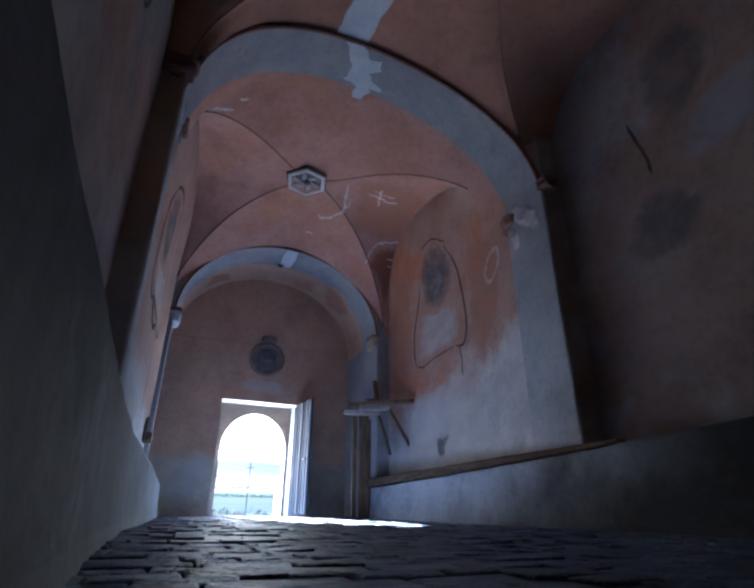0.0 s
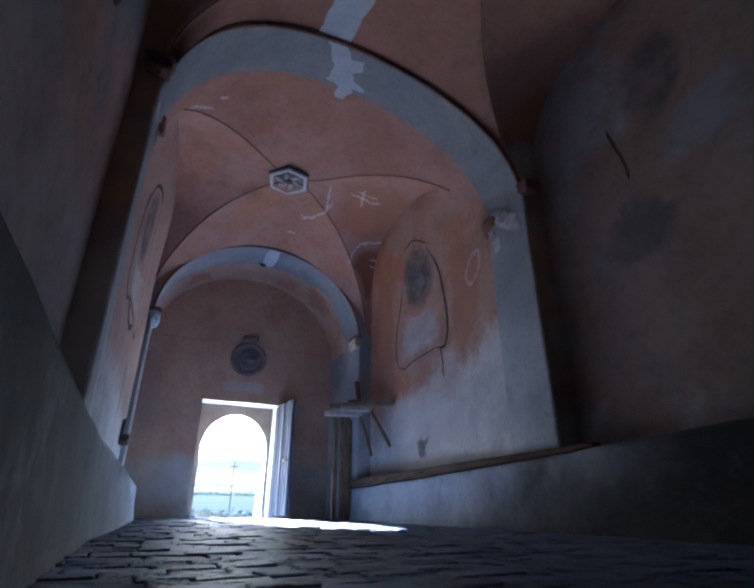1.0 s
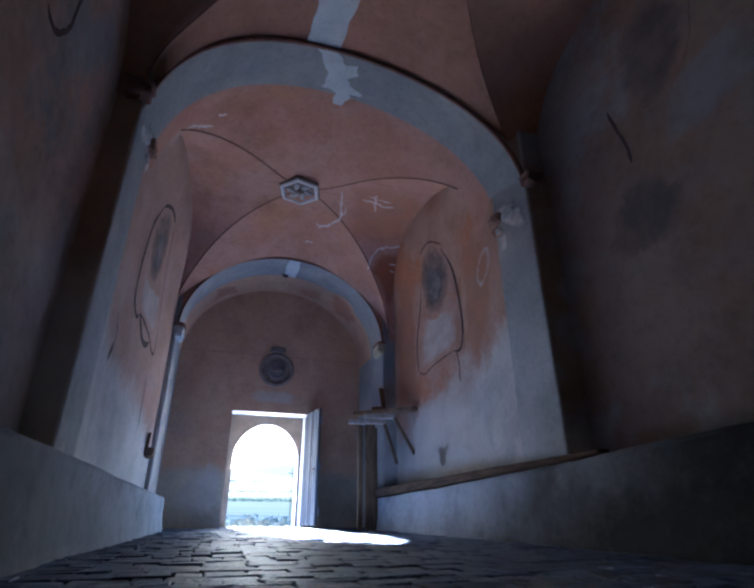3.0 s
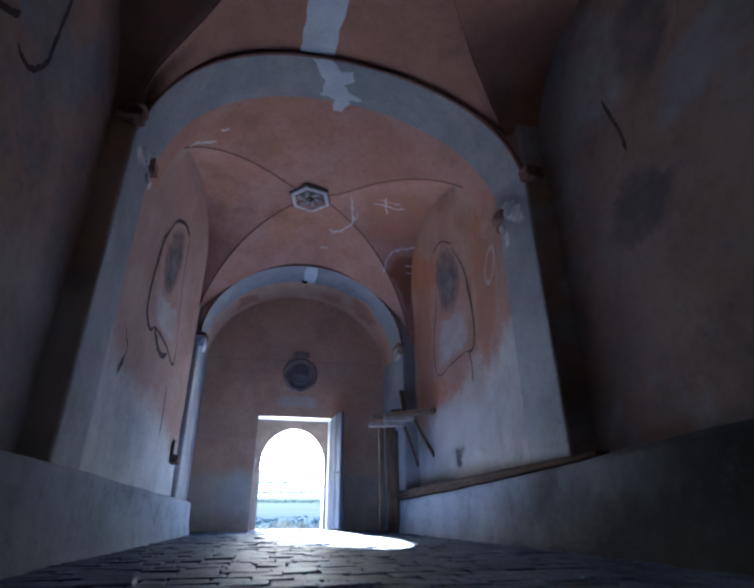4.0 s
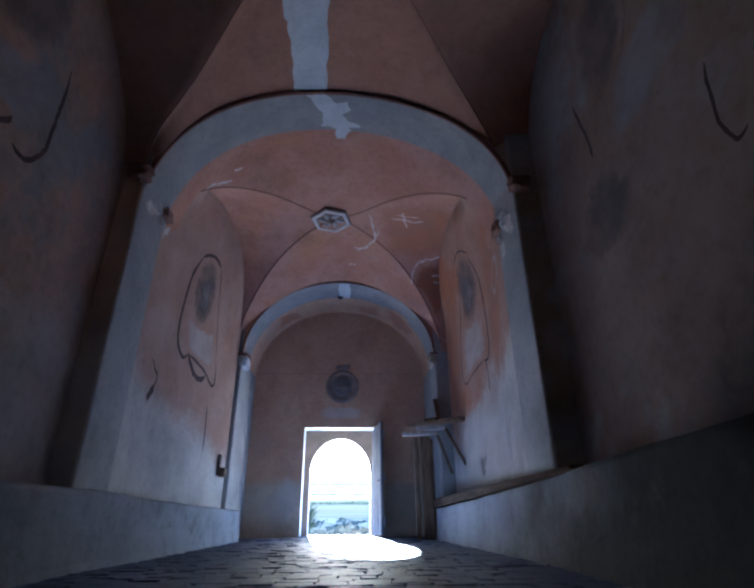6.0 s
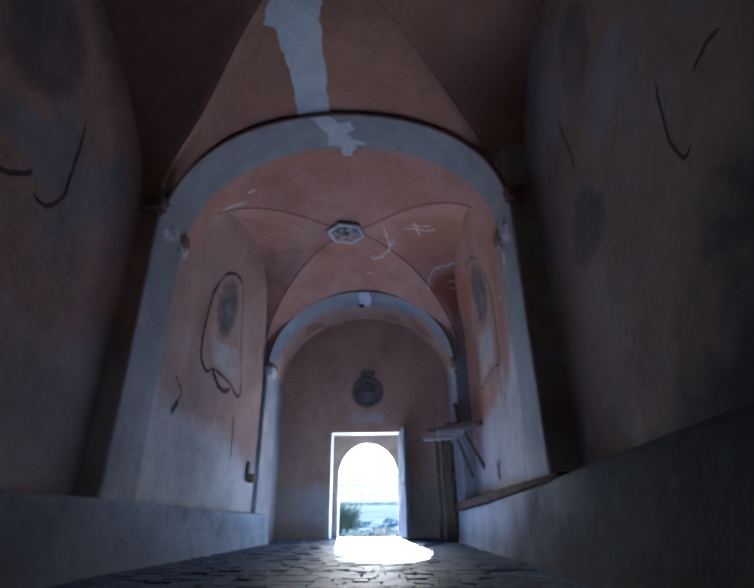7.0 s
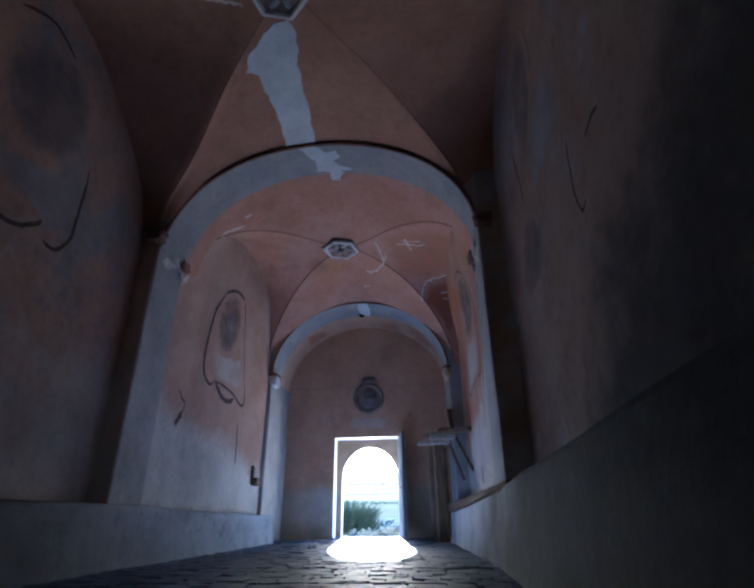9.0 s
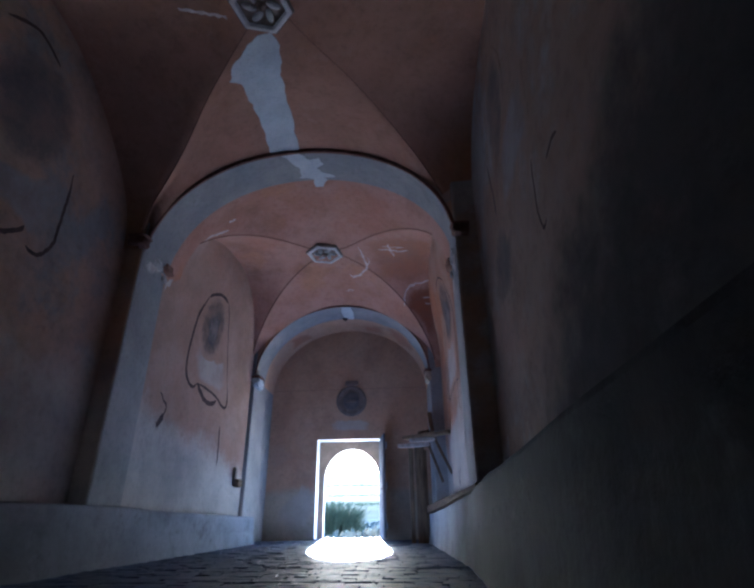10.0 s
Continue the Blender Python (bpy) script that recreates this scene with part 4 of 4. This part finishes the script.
def fresco(s, oval, cartouche, lines, label, seed=1):
    """A faded wall painting: dark oval field, pale cartouche, dark outlines."""
    ob = tagged(new("wall_painting"), label, "painting", group="wall paintings")
    place = on_wall(s)
    if cartouche:
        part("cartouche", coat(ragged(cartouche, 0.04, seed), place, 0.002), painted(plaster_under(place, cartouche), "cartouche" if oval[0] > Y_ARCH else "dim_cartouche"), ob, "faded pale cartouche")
    if oval:
        cy, cz, ry, rz, lean = oval
        pts = [(cy + 1.15 * ry * math.cos(a) + lean * rz * math.sin(a), cz + 1.15 * rz * math.sin(a)) for a in [2 * math.pi * k / 24 for k in range(24)]]
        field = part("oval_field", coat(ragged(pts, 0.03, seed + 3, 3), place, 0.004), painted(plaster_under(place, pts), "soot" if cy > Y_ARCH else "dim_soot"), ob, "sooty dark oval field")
        inner = cy > Y_ARCH and [(cy + 0.5 * ry * math.cos(a) + 0.03, cz - 0.05 + 0.55 * rz * math.sin(a)) for a in [2 * math.pi * k / 18 for k in range(18)]]
        if inner:
            part("faded_centre", coat(ragged(inner, 0.09, seed + 5, 3), place, 0.006), painted("sooty", "soot_faded"), field, "faded greyish centre")
    for k, (pts, wide) in enumerate(lines):
        part("outline", ribbon(pts, wide * 1.45, seed * 10 + k, place, 0.009, 0.35), M_LINE, ob, "dark outline")
    return ob


fresco(1, (7.48, 4.15, 0.55, 0.64, 0.0), [(7.98, 3.7), (8.26, 3.31), (8.27, 2.64), (7.78, 2.65), (7.0, 2.67), (6.75, 2.8), (6.84, 3.35), (7.3, 3.6)],
       [([(7.03, 4.59), (6.83, 4.12), (6.72, 3.65), (6.64, 3.1), (6.67, 2.77), (6.78, 2.6), (7.0, 2.65)], 0.022), ([(7.0, 2.65), (7.42, 2.63), (7.78, 2.6), (8.11, 2.55), (8.33, 2.64)], 0.012),
        ([(8.33, 2.64), (8.39, 2.91), (8.36, 3.34), (8.23, 3.7), (8.04, 4.24)], 0.020), ([(6.89, 2.62), (6.84, 2.34), (6.84, 2.09)], 0.014), ([(6.95, 4.62), (7.2, 4.80), (7.42, 4.88), (7.75, 4.82)], 0.014)],
       "faded wall painting with sooty oval and pale cartouche, east wall", 1)
fresco(-1, (7.34, 3.93, 0.46, 0.62, 0.15), [(6.7, 3.23), (6.9, 2.78), (7.4, 2.74), (8.11, 2.72), (8.24, 2.92), (8.10, 3.45), (7.71, 3.35), (6.9, 3.5)],
       [([(6.94, 4.42), (6.78, 4.12), (6.67, 3.83), (6.59, 3.45), (6.54, 3.09), (6.57, 2.81), (6.69, 2.66), (6.87, 2.6), (7.03, 2.71)], 0.030), ([(7.03, 2.71), (7.19, 2.58), (7.43, 2.47), (7.68, 2.47), (7.87, 2.58)], 0.042),
        ([(7.03, 2.71), (7.4, 2.7), (7.8, 2.65), (8.11, 2.54), (8.28, 2.52), (8.36, 2.67), (8.26, 3.02)], 0.024), ([(8.26, 3.02), (8.15, 3.48), (8.02, 4.03), (7.89, 4.39), (7.72, 4.63)], 0.014), ([(7.72, 4.63), (7.41, 4.66), (7.09, 4.54), (6.94, 4.42)], 0.030)],
       "faded wall painting with sooty oval and scalloped cartouche, west wall", 2)
fresco(-1, (2.2, 4.6, 0.62, 0.72, 0.1), [(1.7, 3.6), (1.96, 3.69), (2.47, 3.85), (2.86, 4.21), (3.02, 3.96), (2.98, 3.36), (2.69, 3.09), (2.53, 3.23), (2.15, 3.28), (1.7, 3.4)],
       [([(3.0, 4.28), (3.02, 3.96), (3.02, 3.64), (3.02, 3.36), (2.97, 3.19), (2.85, 3.05), (2.72, 3.03), (2.65, 3.06)], 0.022), ([(1.6, 3.0), (2.0, 2.98), (2.26, 3.01), (2.4, 3.08), (2.52, 3.18), (2.55, 3.25)], 0.024), ([(1.5, 5.2), (1.9, 5.45), (2.3, 5.35)], 0.02)],
       "large dim wall painting with dark roundel, near west wall", 3)
fresco(1, (2.55, 4.6, 0.42, 0.62, -0.1), [(1.45, 4.05), (1.50, 3.40), (1.95, 3.32), (2.35, 3.26), (2.78, 3.28), (2.72, 3.75), (2.52, 4.0), (1.94, 4.15)],
       [([(3.23, 4.32), (3.16, 3.98), (3.1, 3.71), (3.09, 3.48)], 0.020), ([(1.61, 3.05), (1.64, 2.86), (1.66, 2.57), (1.59, 2.36), (1.49, 2.38)], 0.014), ([(1.28, 2.76), (1.1, 2.80), (0.99, 2.77)], 0.016)],
       "large dim wall painting with pale diagonal scroll, near east wall", 4)
patch("plaster_patch", [(2.56, 2.93), (2.75, 3.25), (3.2, 3.38), (3.5, 3.1), (3.68, 2.75), (3.6, 2.48), (3.35, 2.42), (2.8, 2.42), (2.6, 2.6)], on_wall(1), "dim_soot", "dark damaged patch of painted plaster", "plaster", 21, 0.12, 0.003)

patch("plaster_patch", [(0.55, 7.1), (1.5, 6.95), (2.2, 7.1), (2.25, 8.5), (1.7, 8.65), (1.2, 8.6), (0.7, 8.1)], on_mid, "orange", "orange worn plaster on the middle vault", "plaster", 31, 0.1, 0.004)
patch("plaster_patch", [(6.3, 1.9), (5.9, 2.3), (5.45, 2.9), (5.4, 3.9), (5.9, 4.5), (6.5, 4.5), (6.55, 3.2), (6.6, 2.4)], on_wall(1), "orange", "orange worn plaster on the side wall", "plaster", 32, 0.1, 0.003)
patch("plaster_patch", [(8.4, 2.1), (9.4, 1.7), (9.4, 4.2), (8.9, 4.9), (8.4, 4.8)], on_wall(1), "orange", "orange worn plaster on the side wall", "plaster", 33, 0.1, 0.003)
patch("plaster_patch", [(6.0, 0.7), (9.2, 0.7), (9.0, 1.7), (7.8, 2.1), (6.8, 2.4), (6.1, 2.0)], on_wall(1), "pale", "pale worn wash low on the side wall", "plaster", 34, 0.12, 0.003)

for k, outline in enumerate(([(1.0, 10.3), (1.5, 10.2), (1.75, 10.5), (1.7, 11.0), (1.3, 11.1), (1.1, 10.8)], [(0.35, 10.75), (0.9, 10.6), (1.0, 11.1), (0.4, 11.15)], [(-1.5, 10.4), (-1.05, 10.6), (-1.0, 11.1), (-1.6, 11.1)])):
    patch("plaster_patch", outline, on_small, painted("wall_end", "orange"), "orange worn plaster under the small arch", "plaster", 41 + k, 0.1, 0.003)

# cracks in the west wall
for k, (pts, wide, label) in enumerate((([(5.79, 2.24), (5.98, 2.14), (6.1, 2.08), (6.04, 1.93), (5.96, 1.84)], 0.030, "dark hooked crack in the plaster"), ([(6.04, 1.94), (5.97, 1.85), (5.90, 1.77), (5.87, 1.72)], 0.075, "dark broken hole at the end of a crack"), ([(8.16, 2.13), (8.21, 1.75), (8.23, 1.37)], 0.036, "dark upright crack in the plaster"))):
    tagged(part("crack", ribbon(pts, wide, 60 + k, on_wall(-1), 0.008, 0.6), M_LINE), label, "crack", kind="structure")

# ---- holy water holder on the west wall ----
stoup = new("holy_water_stoup")
stoup.location = (wall_x(-1, 9.2) + 0.06, 9.2, 1.14)
tagged(stoup, "small brown stone holy water stoup fixed to the wall", "stoup")
part("bowl", lump((0.16, 0.30, 0.16), 2.5, 0.2), M_WOOD, stoup)
part("back_plate", box((0.05, 0.14, 0.34), (-0.04, -0.09, 0.12), bevel=0.015, rough=0.012), M_DARK_STONE, stoup)

# ---- medallion over the door ----
medal = new("wall_medallion")
medal.location = (0.03, Y_END, 3.30)
tagged(medal, "dark round carved stone shield above the door", "medallion")


def disc(profile, n=36, sx=1.0, sz=1.0):
    bm = bmesh.new()
    rings = [[bm.verts.new((r * sx * math.cos(2 * math.pi * k / n), -d, r * sz * math.sin(2 * math.pi * k / n))) for k in range(n)] for r, d in profile]
    for a, b in zip(rings, rings[1:]):
        for k in range(n):
            bm.faces.new((a[k], a[(k + 1) % n], b[(k + 1) % n], b[k]))
    bm.faces.new(rings[-1])
    bmesh.ops.recalc_face_normals(bm, faces=bm.faces)
    return bm


part("rim", disc([(0.40, -0.02), (0.40, 0.04), (0.37, 0.06), (0.33, 0.06), (0.30, 0.03)]), M_DARK_STONE, medal)
shield = part("shield", disc([(0.24, 0.02), (0.22, 0.06), (0.12, 0.08), (0.02, 0.085)], 24, 0.9, 1.0), mat("worn_grey_shield", (0.20, 0.17, 0.16), (0.12, 0.11, 0.11), 9.0), medal, "worn greyish shield")
part("crest", lump((0.34, 0.10, 0.14), 3.3, 0.3), M_DARK_STONE, medal).location = (0, -0.02, 0.47)
part("scroll", lump((0.26, 0.06, 0.07), 5.3, 0.3), M_DARK_STONE, shield).location = (0, -0.07, -0.03)
hook = tagged(new("ceiling_hook"), "small dark iron hook under the small arch", "hook")
hook.location = (-0.06, 10.30, S_SPRING + S_RISE - 0.01)
part("plate", lump((0.13, 0.08, 0.07), 6.1, 0.2), M_IRON, hook)
part("stem", tube([(0.02, 0, 0.0), (0.03, -0.01, -0.05), (0.0, -0.02, -0.07)], 0.014, sides=8), M_IRON, hook)

# ---- timbers by the east bench ----
post = new("timber_post")
post.location = (1.62, 9.42, floor_z(0, 9.4))
tagged(post, "upright rough brown timber post beside the bench end", "post")
part("plank", box((0.20, 0.07, 1.86), (0.09, 0, 0.93), bevel=0.012, rough=0.012), M_WOOD, post)
part("batten", box((0.09, 0.09, 1.84), (-0.09, 0.05, 0.92), bevel=0.012, rough=0.01), M_WOOD, post)
part("side_board", box((0.05, 0.12, 1.80), (0.215, 0.06, 0.90), bevel=0.008, rough=0.008), M_WOOD, post)

shelf = tagged(new("bracket_shelf"), "broken wooden shelf with slanting struts on the wall", "shelf")
part("top_board", timber((1.42, 9.45, 2.03), (2.33, 8.5, 2.0), 0.20, 0.07), M_WOOD, shelf, "dark brown top board")
part("rail", timber((1.26, 9.36, 1.86), (1.94, 9.16, 1.85), 0.12, 0.075), M_WOOD_PALE, shelf, "pale rail lightened for its lit edges")
part("rail", timber((1.52, 9.22, 1.95), (2.06, 8.96, 1.93), 0.11, 0.075), M_WOOD_PALE, shelf, "pale rail lightened for its lit edges")
part("strut", timber((1.90, 9.17, 1.86), (2.17, 9.20, 1.10), 0.055, 0.05, (0, 1, 0)), M_WOOD, shelf, "dark brown strut")
part("strut", timber((2.03, 8.97, 1.93), (2.33, 8.70, 1.22), 0.055, 0.05, (0, 1, 0)), M_WOOD, shelf, "dark brown strut")
part("upright", timber((2.04, 9.5, 2.03), (1.97, 9.52, 2.60), 0.09, 0.05, (0, 1, 0)), M_WOOD, shelf, "dark upright strip")
part("lip", timber((1.72, 9.32, 2.10), (1.92, 9.2, 2.11), 0.14, 0.09), M_WOOD, shelf)

beam = tagged(new("long_beam"), "long rough brown beam lying on the masonry bench", "beam")
bm = bmesh.new()
rings = []
for k in range(25):                 # hewn, tapering and slightly bent
    t = k / 24
    y = 9.78 + (3.9 - 9.78) * t
    x, low = polyline(R_FACE, y) + 0.10 - 0.03 * (1 - t), polyline(R_TOP, y) + 0.012
    w, h = 0.12 - 0.05 * t, 0.145 - 0.105 * t ** 2
    j1, j2 = 0.010 * noise.noise(Vector((y * 2.1, 0, 5))), 0.008 * noise.noise(Vector((y * 3.3, 4, 0)))
    rings.append([bm.verts.new((x + a + j1, y, low + b + j2)) for a, b in ((-w, 0.012), (-w + 0.012, 0), (w, 0), (w, h), (-w + 0.014, h), (-w, h - 0.014))])
for a, b in zip(rings, rings[1:]):
    for q in range(6):
        bm.faces.new((a[q], a[(q + 1) % 6], b[(q + 1) % 6], b[q]))
bm.faces.new(rings[0])
bm.faces.new(rings[-1])
bmesh.ops.recalc_face_normals(bm, faces=bm.faces)
part("timber", bm, M_WOOD_LONG, beam)
part("loose_board", timber((2.17, 9.55, 0.64), (2.20, 8.3, 0.66), 0.10, 0.03, rough=0.006), M_WOOD_LONG, beam)

# ---- paving stones ----
floor = bpy.data.objects["floor"]
rnd = random.Random(11)
variants = []
for v in range(14):
    bm = box((1, 1, 0.06), (0, 0, -0.03), bevel=0)
    for q in bm.verts:
        q.co.x += rnd.uniform(-0.05, 0.05)
        q.co.y += rnd.uniform(-0.05, 0.05)
        if q.co.z > -0.01:
            q.co.z += rnd.uniform(-0.006, 0.006)
    top = [f for f in bm.faces if f.normal.z > 0.8]
    bmesh.ops.inset_individual(bm, faces=top, thickness=0.06, depth=0.004)
    bm.normal_update()
    me = bpy.data.meshes.new("paving_stone")
    bm.to_mesh(me)
    bm.free()
    me.materials.append(M_STONE)
    variants.append(me)
far = []
y, count = -3.2, 0
while y < 11.2:
    deep = rnd.uniform(0.10, 0.21)
    x = -2.35 + rnd.uniform(-0.3, 0)
    while x < 2.35:
        wide = rnd.uniform(0.13, 0.34)
        cx, cy = x + wide / 2, y + deep / 2 + rnd.uniform(-0.012, 0.012)
        m = pose(cx, cy, floor_z(cx, cy) + rnd.uniform(-0.004, 0.004), rnd.gauss(0.5, 0.45), rnd.gauss(0, 0.5), rnd.gauss(0, 2.5)) @ Matrix.Diagonal((wide - 0.008, deep - 0.008, 1, 1))
        x += wide
        if not (polyline(L_FACE, cy) - 0.25 < cx < polyline(R_FACE, cy) + 0.25):
            continue
        me = variants[rnd.randrange(14)]
        if cy > 0.9 and count < 290:
            ob = new("paving_stone", me)
            ob.matrix_world = m
            ob.parent = floor
            count += 1
        else:
            far.append((m, me))
    y += deep
bm = bmesh.new()
for m, me in far:
    old = len(bm.verts)
    bm.from_mesh(me)
    bm.verts.ensure_lookup_table()
    for q in bm.verts[old:]:
        q.co = m @ q.co
tagged(part("paving_rest", bm, M_STONE, floor), "worn grey paving stones", kind="stuff")
